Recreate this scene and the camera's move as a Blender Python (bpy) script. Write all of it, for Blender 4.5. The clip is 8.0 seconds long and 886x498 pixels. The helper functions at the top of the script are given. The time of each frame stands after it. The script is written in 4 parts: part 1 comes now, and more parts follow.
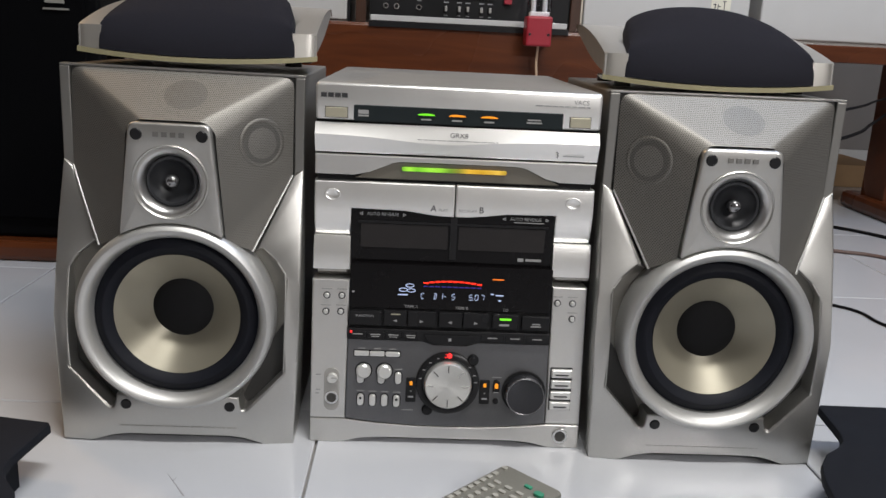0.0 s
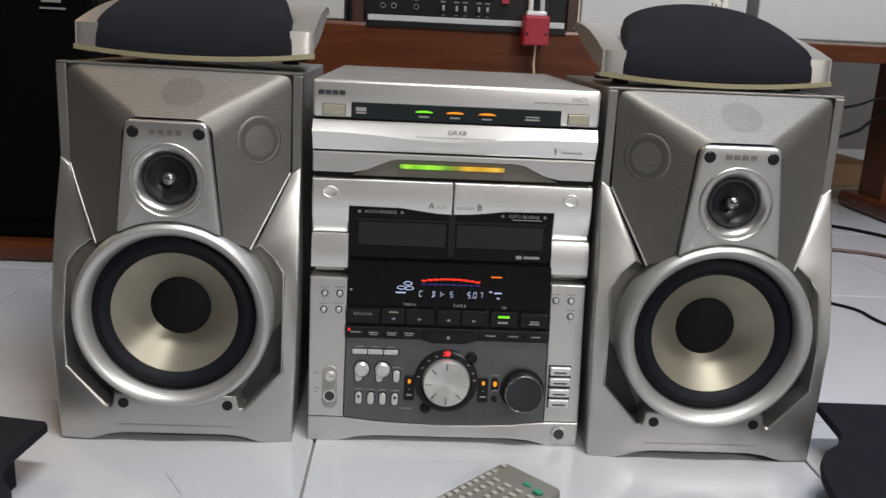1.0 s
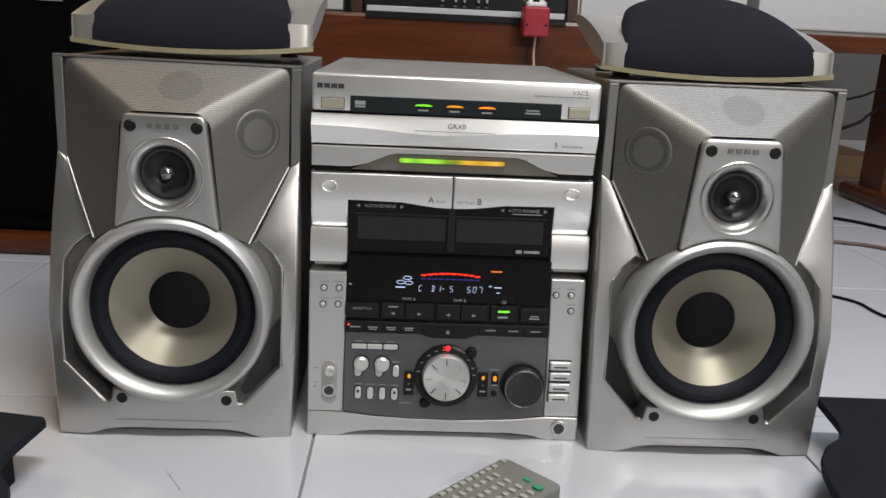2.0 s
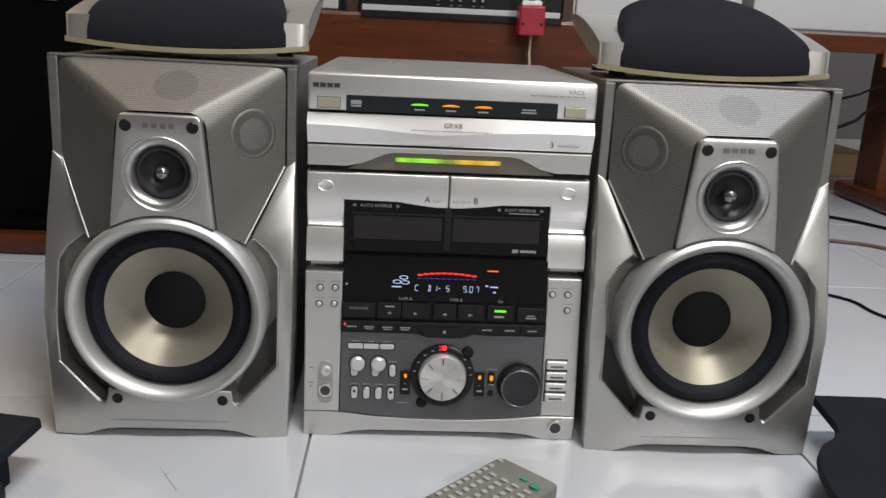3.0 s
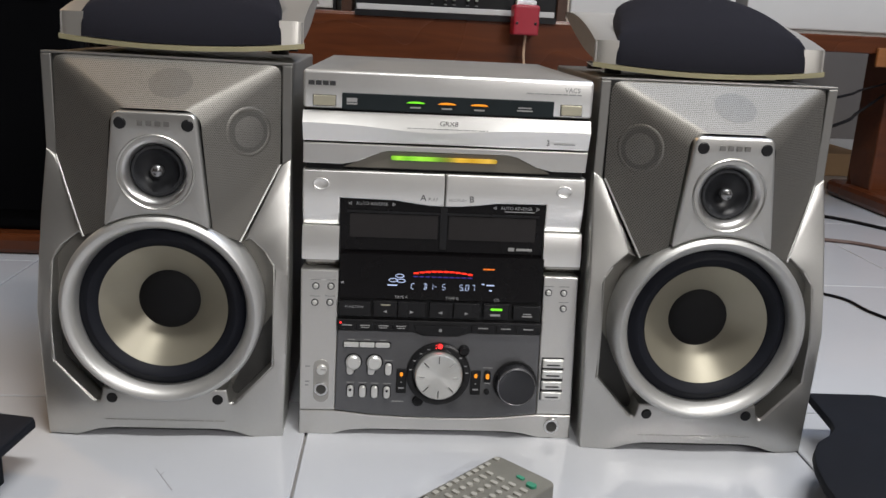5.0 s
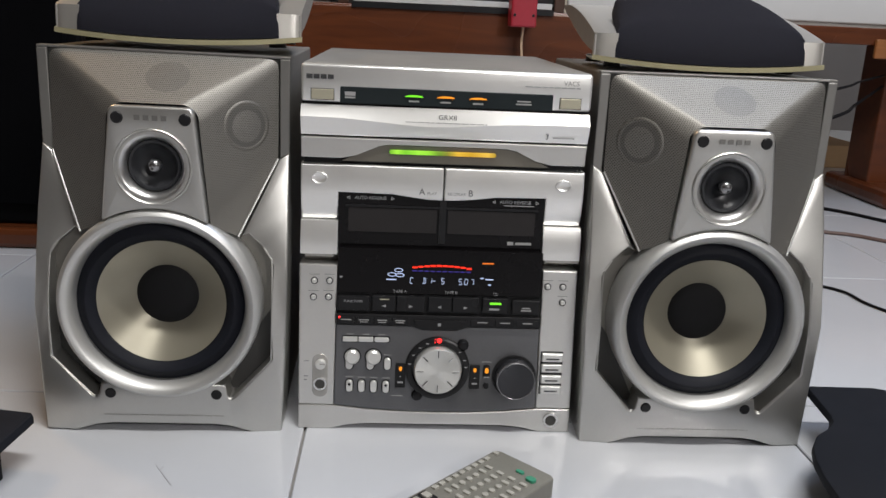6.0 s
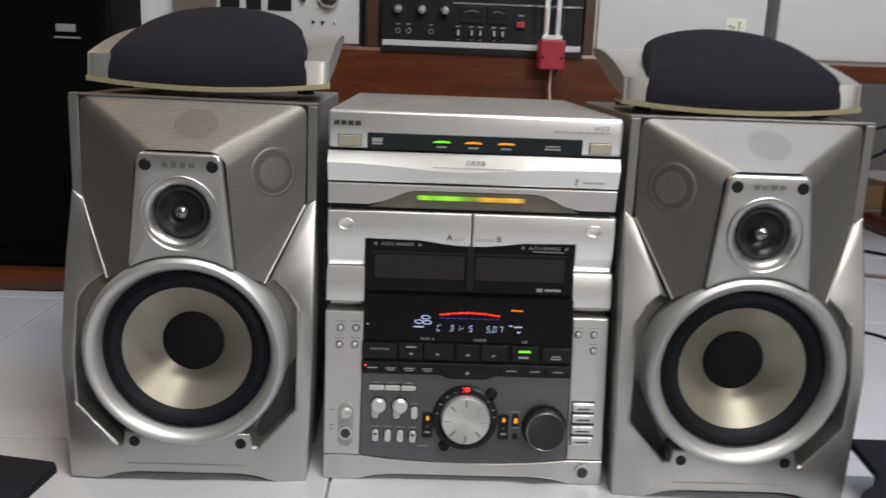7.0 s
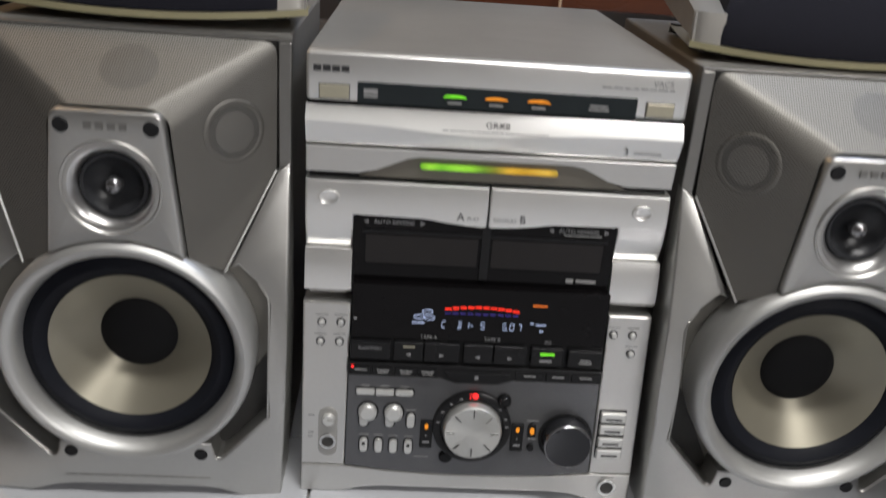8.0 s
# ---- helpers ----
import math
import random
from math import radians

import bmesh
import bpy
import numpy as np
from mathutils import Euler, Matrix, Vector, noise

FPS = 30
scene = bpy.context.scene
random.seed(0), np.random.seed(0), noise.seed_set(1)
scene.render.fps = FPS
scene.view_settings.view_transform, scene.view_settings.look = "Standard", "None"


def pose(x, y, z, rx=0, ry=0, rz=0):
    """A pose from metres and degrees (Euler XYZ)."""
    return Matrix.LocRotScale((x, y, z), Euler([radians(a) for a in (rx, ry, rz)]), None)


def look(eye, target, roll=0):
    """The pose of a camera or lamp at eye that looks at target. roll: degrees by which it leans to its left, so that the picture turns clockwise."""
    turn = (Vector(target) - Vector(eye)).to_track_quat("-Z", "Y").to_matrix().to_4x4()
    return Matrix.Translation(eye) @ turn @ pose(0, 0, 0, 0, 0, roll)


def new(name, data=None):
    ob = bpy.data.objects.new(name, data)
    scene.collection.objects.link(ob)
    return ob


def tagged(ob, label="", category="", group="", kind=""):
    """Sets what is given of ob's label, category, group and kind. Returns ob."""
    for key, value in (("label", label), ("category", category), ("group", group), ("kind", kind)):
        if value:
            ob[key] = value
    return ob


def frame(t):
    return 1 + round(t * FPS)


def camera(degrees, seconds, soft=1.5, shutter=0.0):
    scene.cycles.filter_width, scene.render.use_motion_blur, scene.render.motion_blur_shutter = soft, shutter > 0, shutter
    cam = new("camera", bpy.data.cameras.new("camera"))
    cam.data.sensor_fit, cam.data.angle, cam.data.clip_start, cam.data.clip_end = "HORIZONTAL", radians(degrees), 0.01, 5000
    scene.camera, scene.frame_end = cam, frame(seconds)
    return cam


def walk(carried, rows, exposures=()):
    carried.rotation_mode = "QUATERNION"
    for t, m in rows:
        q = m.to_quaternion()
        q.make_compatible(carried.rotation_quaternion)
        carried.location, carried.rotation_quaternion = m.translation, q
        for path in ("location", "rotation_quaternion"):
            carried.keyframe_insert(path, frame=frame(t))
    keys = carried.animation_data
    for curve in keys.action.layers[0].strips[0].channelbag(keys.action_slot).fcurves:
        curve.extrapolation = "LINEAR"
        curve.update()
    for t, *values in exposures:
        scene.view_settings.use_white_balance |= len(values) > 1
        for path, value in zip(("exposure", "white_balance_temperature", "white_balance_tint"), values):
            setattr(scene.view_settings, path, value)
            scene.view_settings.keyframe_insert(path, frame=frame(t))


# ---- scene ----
cam = camera(56.0, 8.0, shutter=0.5)
PATH = [
    (0, (-0.045, -0.824, 0.415), (0.038, 1.111, -0.084), 2.8),
    (0.5, (-0.046, -0.823, 0.414), (0.045, 1.112, -0.083), 2.8),
    (1, (-0.045, -0.823, 0.411), (0.043, 1.113, -0.085), 2.7),
    (1.5, (-0.045, -0.820, 0.413), (0.042, 1.111, -0.100), 2.7),
    (3, (-0.046, -0.817, 0.414), (0.055, 1.112, -0.106), 2.7),
    (3.5, (-0.047, -0.817, 0.410), (0.056, 1.113, -0.104), 2.8),
    (4, (-0.049, -0.816, 0.412), (0.061, 1.114, -0.102), 2.8),
    (4.5, (-0.048, -0.816, 0.411), (0.065, 1.114, -0.101), 2.8),
    (6, (-0.050, -0.813, 0.413), (0.074, 1.110, -0.124), 2.7),
    (6.5, (-0.039, -0.802, 0.411), (0.034, 1.126, -0.115), 2.9),
    (6.6, (-0.042, -0.801, 0.408), (0.019, 1.141, -0.068), 3.2),
    (6.7, (-0.046, -0.802, 0.409), (0.033, 1.147, -0.033), 3.2),
    (6.8, (-0.043, -0.804, 0.417), (0.020, 1.145, -0.028), 2.6),
    (6.9, (-0.049, -0.803, 0.414), (0.020, 1.147, -0.027), 2.6),
    (7, (-0.049, -0.799, 0.417), (0.004, 1.149, -0.032), 2.2),
    (7.2, (-0.040, -0.783, 0.408), (-0.038, 1.162, -0.056), 1.3),
    (7.5, (-0.036, -0.744, 0.407), (-0.045, 1.188, -0.110), 2.0),
    (7.7, (-0.042, -0.690, 0.411), (-0.031, 1.216, -0.193), 3.0),
    (7.8, (-0.049, -0.661, 0.416), (-0.006, 1.234, -0.220), 3.5),
    (7.9, (-0.054, -0.628, 0.439), (0.013, 1.241, -0.271), 3.7),
    (8, (-0.068, -0.606, 0.472), (0.040, 1.232, -0.310), 4.2),
]
walk(cam, [(t, look(eye, target, roll)) for t, eye, target, roll in PATH], exposures=((0.0, 0.0), (7.0, 0.0), (7.5, -0.06), (8.0, -0.3)))

# ---- light ----
world = bpy.data.worlds.new("world")
scene.world = world
world.use_nodes = True
world.node_tree.nodes["Background"].inputs[0].default_value = (0.75, 0.82, 1.0, 1)
world.node_tree.nodes["Background"].inputs[1].default_value = 0.03


def area_lamp(name, at, target, sx, sy, watts, colour):
    lamp = bpy.data.lights.new(name, "AREA")
    lamp.shape, lamp.size, lamp.size_y, lamp.energy, lamp.color = "RECTANGLE", sx, sy, watts, colour
    ob = new(name, lamp)
    ob.matrix_world = look(at, target)
    return ob


# a neutral ceiling tube in front of the set, one on the wall behind, a cooler one above the table's end,
# and an unseen warm fill, added at the west to tint the floor
area_lamp("ceiling_tube_lamp", (0.45, -0.72, 2.50), (0.45, -0.68, 0), 1.2, 0.10, 60, (1.0, 0.98, 0.95))
area_lamp("wall_tube_lamp", (1.7, -3.45, 2.20), (0.3, 0.0, 0.2), 1.2, 0.10, 74, (1.0, 0.97, 0.95))
area_lamp("warm_fill_lamp", (-1.8, 1.2, 2.3), (-0.9, 0.2, 0), 0.25, 0.25, 17, (1.0, 0.64, 0.33))
area_lamp("cool_tube_lamp", (1.15, 0.34, 2.55), (1.1, 0.30, 0), 1.2, 0.10, 16, (0.56, 0.70, 1.0))
scene.view_settings.exposure = 0.0


# ---- materials ----
def mat(name, colour, rough=0.5, metal=0.0, vary=0.08, scale=60.0, bump=0.0, bump_scale=400.0, coat=0.0, spec=0.5, even=0.05):
    m = bpy.data.materials.new(name)
    m.use_nodes = True
    nt = m.node_tree
    b = nt.nodes["Principled BSDF"]
    b.inputs["Roughness"].default_value, b.inputs["Metallic"].default_value = rough, metal
    b.inputs["Coat Weight"].default_value = coat
    b.inputs["Specular IOR Level"].default_value = spec
    tc = nt.nodes.new("ShaderNodeTexCoord")
    n1, n2 = nt.nodes.new("ShaderNodeTexNoise"), nt.nodes.new("ShaderNodeTexNoise")
    n1.inputs["Scale"].default_value, n2.inputs["Scale"].default_value = scale, scale / 9
    n1.inputs["Detail"].default_value = 4
    for n in (n1, n2):
        nt.links.new(tc.outputs["Object"], n.inputs["Vector"])
    add = nt.nodes.new("ShaderNodeMath")
    nt.links.new(n1.outputs["Fac"], add.inputs[0])
    nt.links.new(n2.outputs["Fac"], add.inputs[1])
    ramp = nt.nodes.new("ShaderNodeMapRange")
    nt.links.new(add.outputs[0], ramp.inputs[0])
    for k, v in zip((1, 2, 3, 4), (0.6, 1.4, 1 - vary, 1 + vary)):
        ramp.inputs[k].default_value = v
    mul = nt.nodes.new("ShaderNodeVectorMath")
    mul.operation = "SCALE"
    mul.inputs[0].default_value = colour
    nt.links.new(ramp.outputs[0], mul.inputs["Scale"])
    nt.links.new(mul.outputs[0], b.inputs["Base Color"])
    rr = nt.nodes.new("ShaderNodeMapRange")
    nt.links.new(n2.outputs["Fac"], rr.inputs[0])
    for k, v in zip((1, 2, 3, 4), (0.3, 0.7, max(rough - even, 0.02), min(rough + even, 1))):
        rr.inputs[k].default_value = v
    nt.links.new(rr.outputs[0], b.inputs["Roughness"])
    if bump:
        nb = nt.nodes.new("ShaderNodeTexNoise")
        nb.inputs["Scale"].default_value = bump_scale
        nt.links.new(tc.outputs["Object"], nb.inputs["Vector"])
        bp = nt.nodes.new("ShaderNodeBump")
        bp.inputs["Strength"].default_value, bp.inputs["Distance"].default_value = bump, 0.001
        nt.links.new(nb.outputs["Fac"], bp.inputs["Height"])
        nt.links.new(bp.outputs[0], b.inputs["Normal"])
    return m


def glow(name, colour, strength):
    m = bpy.data.materials.new(name)
    m.use_nodes = True
    b = m.node_tree.nodes["Principled BSDF"]
    b.inputs["Base Color"].default_value = (*[c * 0.3 for c in colour], 1)
    b.inputs["Emission Color"].default_value = (*colour, 1)
    b.inputs["Emission Strength"].default_value = strength
    b.inputs["Roughness"].default_value = 0.3
    return m


def perforated(name, colour, hole, pitch, rough=0.38, metal=0.6):
    """Sheet metal with staggered rows of round holes."""
    m = mat(name, colour, rough, metal, 0.06, 30)
    nt = m.node_tree
    b = nt.nodes["Principled BSDF"]

    def math_node(op, a, c=None):
        n = nt.nodes.new("ShaderNodeMath")
        n.operation = op
        for k, v in enumerate((a, c)):
            if v is None:
                continue
            if isinstance(v, (int, float)):
                n.inputs[k].default_value = v
            else:
                nt.links.new(v, n.inputs[k])
        return n.outputs[0]
    tc, sep = nt.nodes.new("ShaderNodeTexCoord"), nt.nodes.new("ShaderNodeSeparateXYZ")
    nt.links.new(tc.outputs["Object"], sep.inputs[0])
    across = math_node("ADD", sep.outputs[0], math_node("MULTIPLY", sep.outputs[1], 0.35))
    u, v = math_node("MULTIPLY", across, 1 / pitch), math_node("MULTIPLY", sep.outputs[2], 1.15 / pitch)
    row = math_node("FLOOR", v)
    half = math_node("MULTIPLY", math_node("FLOORED_MODULO", row, 2.0), 0.5)
    fu = math_node("SUBTRACT", math_node("FRACT", math_node("ADD", u, half)), 0.5)
    fv = math_node("SUBTRACT", math_node("FRACT", v), 0.5)
    d = math_node("SQRT", math_node("ADD", math_node("MULTIPLY", fu, fu), math_node("MULTIPLY", fv, fv)))
    inside = math_node("LESS_THAN", d, hole)
    mix = nt.nodes.new("ShaderNodeMix")
    mix.data_type = "RGBA"
    src = b.inputs["Base Color"].links[0].from_socket
    nt.links.new(inside, mix.inputs["Factor"])
    nt.links.new(src, mix.inputs["A"])
    mix.inputs["B"].default_value = (0.10, 0.095, 0.085, 1)
    nt.links.new(mix.outputs["Result"], b.inputs["Base Color"])
    return m


def wood(name, dark, light, rough=0.35, stretch=(1.5, 14, 14)):
    m = mat(name, light, rough, 0, 0.1, 20)
    nt = m.node_tree
    b = nt.nodes["Principled BSDF"]
    tc, mp, n = nt.nodes.new("ShaderNodeTexCoord"), nt.nodes.new("ShaderNodeMapping"), nt.nodes.new("ShaderNodeTexNoise")
    mp.inputs["Scale"].default_value = stretch
    n.inputs["Scale"].default_value, n.inputs["Detail"].default_value, n.inputs["Distortion"].default_value = 2.5, 6, 1.2
    nt.links.new(tc.outputs["Object"], mp.inputs[0])
    nt.links.new(mp.outputs[0], n.inputs["Vector"])
    mix = nt.nodes.new("ShaderNodeMix")
    mix.data_type = "RGBA"
    nt.links.new(n.outputs["Fac"], mix.inputs["Factor"])
    mix.inputs["A"].default_value, mix.inputs["B"].default_value = (*dark, 1), (*light, 1)
    nt.links.new(mix.outputs["Result"], b.inputs["Base Color"])
    return m


SILVER = mat("silver_paint", (0.55, 0.545, 0.525), 0.37, 0.92, 0.025, 300, even=0.02)
SILVER_LIGHT = mat("champagne_silver_paint", (0.88, 0.875, 0.855), 0.33, 0.82, 0.012, 300, even=0.012)
SILVER_FASCIA = mat("silver_fascia_paint", (0.72, 0.712, 0.69), 0.34, 0.88, 0.02, 300, even=0.015)
SHELL = mat("silver_shell_paint", (0.62, 0.60, 0.56), 0.34, 0.82, 0.02, 200, even=0.02)
SILVER_DARK = mat("grey_silver_paint", (0.42, 0.41, 0.39), 0.4, 0.6, 0.03, 300, even=0.02)
RING = mat("satin_ring", (0.58, 0.58, 0.57), 0.47, 0.8, 0.02, 300, even=0.02)
TWEETER_RING = mat("polished_ring", (0.62, 0.62, 0.62), 0.3, 0.95, 0.02, 200, even=0.01)
BRIGHT = mat("bright_metal", (0.75, 0.75, 0.74), 0.2, 0.9, 0.04, 300)
MESH = perforated("perforated_grille", (0.235, 0.226, 0.208), 0.30, 0.0018, 0.57, 0.9)
MESH_LIGHT = perforated("perforated_grille_over_driver", (0.265, 0.256, 0.238), 0.28, 0.0018, 0.55, 0.9)
CABINET = mat("grey_cabinet_vinyl", (0.26, 0.25, 0.235), 0.5, 0.2, 0.08, 80, 0.05, 900)
TOPMETAL = mat("painted_steel_lid", (0.27, 0.26, 0.245), 0.42, 0.35, 0.05, 50, 0.04, 1500)
BAY = mat("port_bay_plastic", (0.22, 0.21, 0.19), 0.42, 0.5, 0.05, 200)
# near-black colour that stands for the shade inside ports and socket holes
PORT = mat("hole_shade_plastic", (0.035, 0.034, 0.032), 0.6, 0, 0.1, 200)
RUBBER = mat("rubber_surround", (0.0085, 0.0095, 0.014), 0.6, 0, 0.12, 200, spec=0.16)
CONE = mat("metallised_cone", (0.33, 0.308, 0.246), 0.44, 0.6, 0.05, 40, spec=0.35)
CLOTH_BLACK = mat("black_cabinet_cloth", (0.0025, 0.0026, 0.0032), 0.9, 0, 0.15, 400, 0.3, 1500, spec=0.03)
MESH_DARK = perforated("perforated_grille_over_dark_driver", (0.185, 0.180, 0.170), 0.32, 0.0018, 0.55, 0.9)
_b = CONE.node_tree
_t = _b.nodes.new("ShaderNodeTangent")
_t.direction_type, _t.axis = "RADIAL", "Y"
_b.links.new(_t.outputs[0], _b.nodes["Principled BSDF"].inputs["Tangent"])
_b.nodes["Principled BSDF"].inputs["Anisotropic"].default_value = 0.7
_b.nodes["Principled BSDF"].inputs["Anisotropic Rotation"].default_value = 0.25
CAP = mat("dust_cap_felt", (0.009, 0.009, 0.010), 0.75, 0, 0.1, 300, spec=0.2)
DISH = mat("tweeter_dish", (0.026, 0.027, 0.030), 0.35, 0, 0.1, 100, spec=0.35)
PLUG = mat("dark_glossy_plug", (0.30, 0.30, 0.31), 0.22, 0.9, 0.05, 100)
# darker copy of the silver, with the rounded rim's shade in the colour
RIM = mat("shaded_rim_paint", (0.29, 0.283, 0.268), 0.38, 0.85, 0.03, 300, even=0.02)
CHROME = mat("chrome", (0.7, 0.7, 0.7), 0.08, 1.0, 0.02, 50)
BLACK = mat("black_plastic_and_gap_shade", (0.012, 0.012, 0.013), 0.35, 0, 0.1, 120, spec=0.25)
SMOKE = mat("smoked_window", (0.005, 0.0045, 0.005), 0.10, 0, 0.1, 60, spec=0.18)
DISC_GLASS = mat("blue_grey_disc_window", (0.016, 0.021, 0.023), 0.18, 0, 0.1, 60, spec=0.3)
SMOKE_GREY = mat("cassette_window", (0.022, 0.020, 0.020), 0.14, 0, 0.1, 60, spec=0.2)
HOLLOW = mat("shaded_silver_hollow", (0.20, 0.185, 0.155), 0.4, 0.6, 0.04, 300)
PANEL = mat("dark_grey_panel", (0.165, 0.166, 0.172), 0.34, 0.8, 0.06, 500, 0.02, 2500)
KEY = mat("black_key", (0.010, 0.010, 0.011), 0.26, 0, 0.1, 200, spec=0.25)
BUTTON = mat("silver_button", (0.72, 0.72, 0.70), 0.34, 0.6, 0.04, 300)
GOLD = mat("champagne_button", (0.50, 0.47, 0.36), 0.35, 0.5, 0.05, 300)
DIAL = mat("brushed_dial_metal", (0.78, 0.78, 0.76), 0.42, 0.8, 0.03, 300)
_d = DIAL.node_tree
_n = _d.nodes.new("ShaderNodeTangent")
_n.direction_type, _n.axis = "RADIAL", "Y"
_d.links.new(_n.outputs[0], _d.nodes["Principled BSDF"].inputs["Tangent"])
_d.nodes["Principled BSDF"].inputs["Anisotropic"].default_value = 0.45
KNOB_FACE = mat("knob_face", (0.036, 0.037, 0.042), 0.3, 0.4, 0.05, 300)
KNOB_RIM = mat("knob_rim_highlight", (0.22, 0.22, 0.23), 0.25, 0.8, 0.05, 300)
INK = mat("dark_print_and_gap_shade", (0.03, 0.03, 0.032), 0.5)
INK_GREY = mat("grey_print", (0.30, 0.30, 0.30), 0.5)
INK_PALE = mat("pale_print", (0.28, 0.28, 0.29), 0.5)
CLOTH = mat("dark_speaker_cloth", (0.013, 0.013, 0.018), 0.9, 0, 0.12, 500, 0.4, 1800, spec=0.12)
OLIVE = mat("olive_gold_base", (0.34, 0.31, 0.19), 0.4, 0.3, 0.06, 100)
REMOTE = mat("grey_remote_shell", (0.165, 0.16, 0.138), 0.45, 0.1, 0.06, 400, 0.03, 2000)
REMOTE_KEY = mat("pale_remote_key", (0.33, 0.32, 0.285), 0.45, 0, 0.05, 300)
GREEN_KEY = mat("green_rubber_key", (0.03, 0.22, 0.13), 0.45, 0, 0.08, 300)
NAVY = mat("dark_navy_foam", (0.0065, 0.0078, 0.012), 0.75, 0, 0.15, 60, 0.3, 700, spec=0.2)
TILE = mat("glazed_white_tile", (0.45, 0.46, 0.485), 0.15, 0, 0.05, 5, 0.02, 60)
SCUFF = mat("grey_scuff", (0.30, 0.30, 0.315), 0.5, 0, 0.1, 300)
GROUT = mat("dark_joint", (0.22, 0.21, 0.20), 0.8, 0, 0.15, 80)
WALL = mat("off_white_wall", (0.46, 0.46, 0.445), 0.7, 0, 0.05, 8, 0.08, 120)
WALL_GREY = mat("grey_brown_paint", (0.20, 0.186, 0.175), 0.6, 0, 0.08, 8, 0.08, 120)
WALL_UNSEEN = mat("unseen_dark_wall_paint", (0.060, 0.045, 0.036), 0.7, 0, 0.08, 8, 0.08, 120)
TABLE = wood("reddish_table_wood", (0.040, 0.010, 0.004), (0.135, 0.038, 0.012), 0.28)
TABLE_HIGHLIGHT = wood("highlit_table_wood", (0.16, 0.06, 0.02), (0.33, 0.13, 0.04))
WALNUT = wood("walnut_side", (0.03, 0.014, 0.009), (0.075, 0.036, 0.022), stretch=(14, 14, 1.5))
BLACKBOX = mat("black_ash_vinyl", (0.003, 0.0032, 0.004), 0.5, 0, 0.2, 60, 0.1, 300, spec=0.06)
RED = mat("red_plastic", (0.30, 0.016, 0.03), 0.4, 0, 0.06, 100)
WHITE = mat("white_enamel", (0.52, 0.52, 0.515), 0.4, 0, 0.04, 12)
PAPER = mat("paper_label", (0.72, 0.70, 0.60), 0.8, 0, 0.04, 80)
CARTON = mat("brown_carton", (0.30, 0.19, 0.10), 0.8, 0, 0.1, 30, 0.05, 200)
CORD = mat("white_cord", (0.55, 0.40, 0.28), 0.5)
CABLE = mat("black_cable", (0.005, 0.005, 0.006), 0.7, spec=0.08)
CABLE_BROWN = mat("brown_cable", (0.10, 0.06, 0.05), 0.5)
LED_GREEN = glow("green_led", (0.22, 0.95, 0.03), 0.85)
LED_AMBER = glow("amber_led", (1.0, 0.34, 0.02), 0.9)
LED_RED = glow("red_led", (1.0, 0.03, 0.03), 1.6)
LIGHT_BAR = glow("green_to_amber_lens", (0.4, 0.6, 0.05), 0.8)
_l = LIGHT_BAR.node_tree
_c, _x, _m, _r = _l.nodes.new("ShaderNodeTexCoord"), _l.nodes.new("ShaderNodeSeparateXYZ"), _l.nodes.new("ShaderNodeMapRange"), _l.nodes.new("ShaderNodeValToRGB")
_m.inputs[1].default_value, _m.inputs[2].default_value = -0.0545, 0.0490
_l.links.new(_c.outputs["Object"], _x.inputs[0])
_l.links.new(_x.outputs[0], _m.inputs[0])
_l.links.new(_m.outputs[0], _r.inputs[0])
_stops = ((0.0, (0.10, 0.42, 0.02)), (0.07, (0.40, 0.95, 0.06)), (0.15, (0.14, 0.62, 0.02)), (0.27, (0.36, 0.95, 0.06)), (0.37, (0.30, 0.80, 0.04)), (0.46, (0.10, 0.26, 0.02)), (0.54, (0.22, 0.16, 0.02)), (0.64, (0.95, 0.46, 0.04)), (0.76, (0.72, 0.28, 0.01)), (0.92, (1.0, 0.52, 0.08)), (1.0, (0.45, 0.18, 0.01)))
_r.color_ramp.elements[0].position, _r.color_ramp.elements[0].color = 0.0, (*_stops[0][1], 1)
_r.color_ramp.elements[1].position, _r.color_ramp.elements[1].color = 1.0, (*_stops[-1][1], 1)
for _p, _k in _stops[1:-1]:
    _r.color_ramp.elements.new(_p).color = (*_k, 1)
_l.links.new(_r.outputs[0], _l.nodes["Principled BSDF"].inputs["Emission Color"])
VFD_RED = glow("red_display", (1.0, 0.03, 0.01), 1.3)
VFD_BLUE = glow("violet_display", (0.12, 0.08, 0.75), 0.07)
VFD_WHITE = glow("pale_display", (0.55, 0.65, 0.95), 0.75)
VFD_ORANGE = glow("orange_display", (1.0, 0.22, 0.02), 0.8)


# ---- mesh helpers ----
def part(name, bm, material, parent=None, label="", smooth=False, xf=None):
    """Links a bmesh as one mesh object, under a thing or a part."""
    if xf is not None:
        bm.transform(xf)
    bmesh.ops.recalc_face_normals(bm, faces=bm.faces)
    me = bpy.data.meshes.new(name)
    bm.to_mesh(me)
    bm.free()
    me.materials.append(material)
    if smooth:
        me.shade_smooth()
        me.set_sharp_from_angle(angle=radians(35))
    ob = new(name, me)
    ob.parent = parent
    if label:
        ob["label"] = label
    return ob


def thing(name, at, label, category, group="", kind=""):
    ob = new(name)
    ob.location = at
    return tagged(ob, label, category, group, kind)


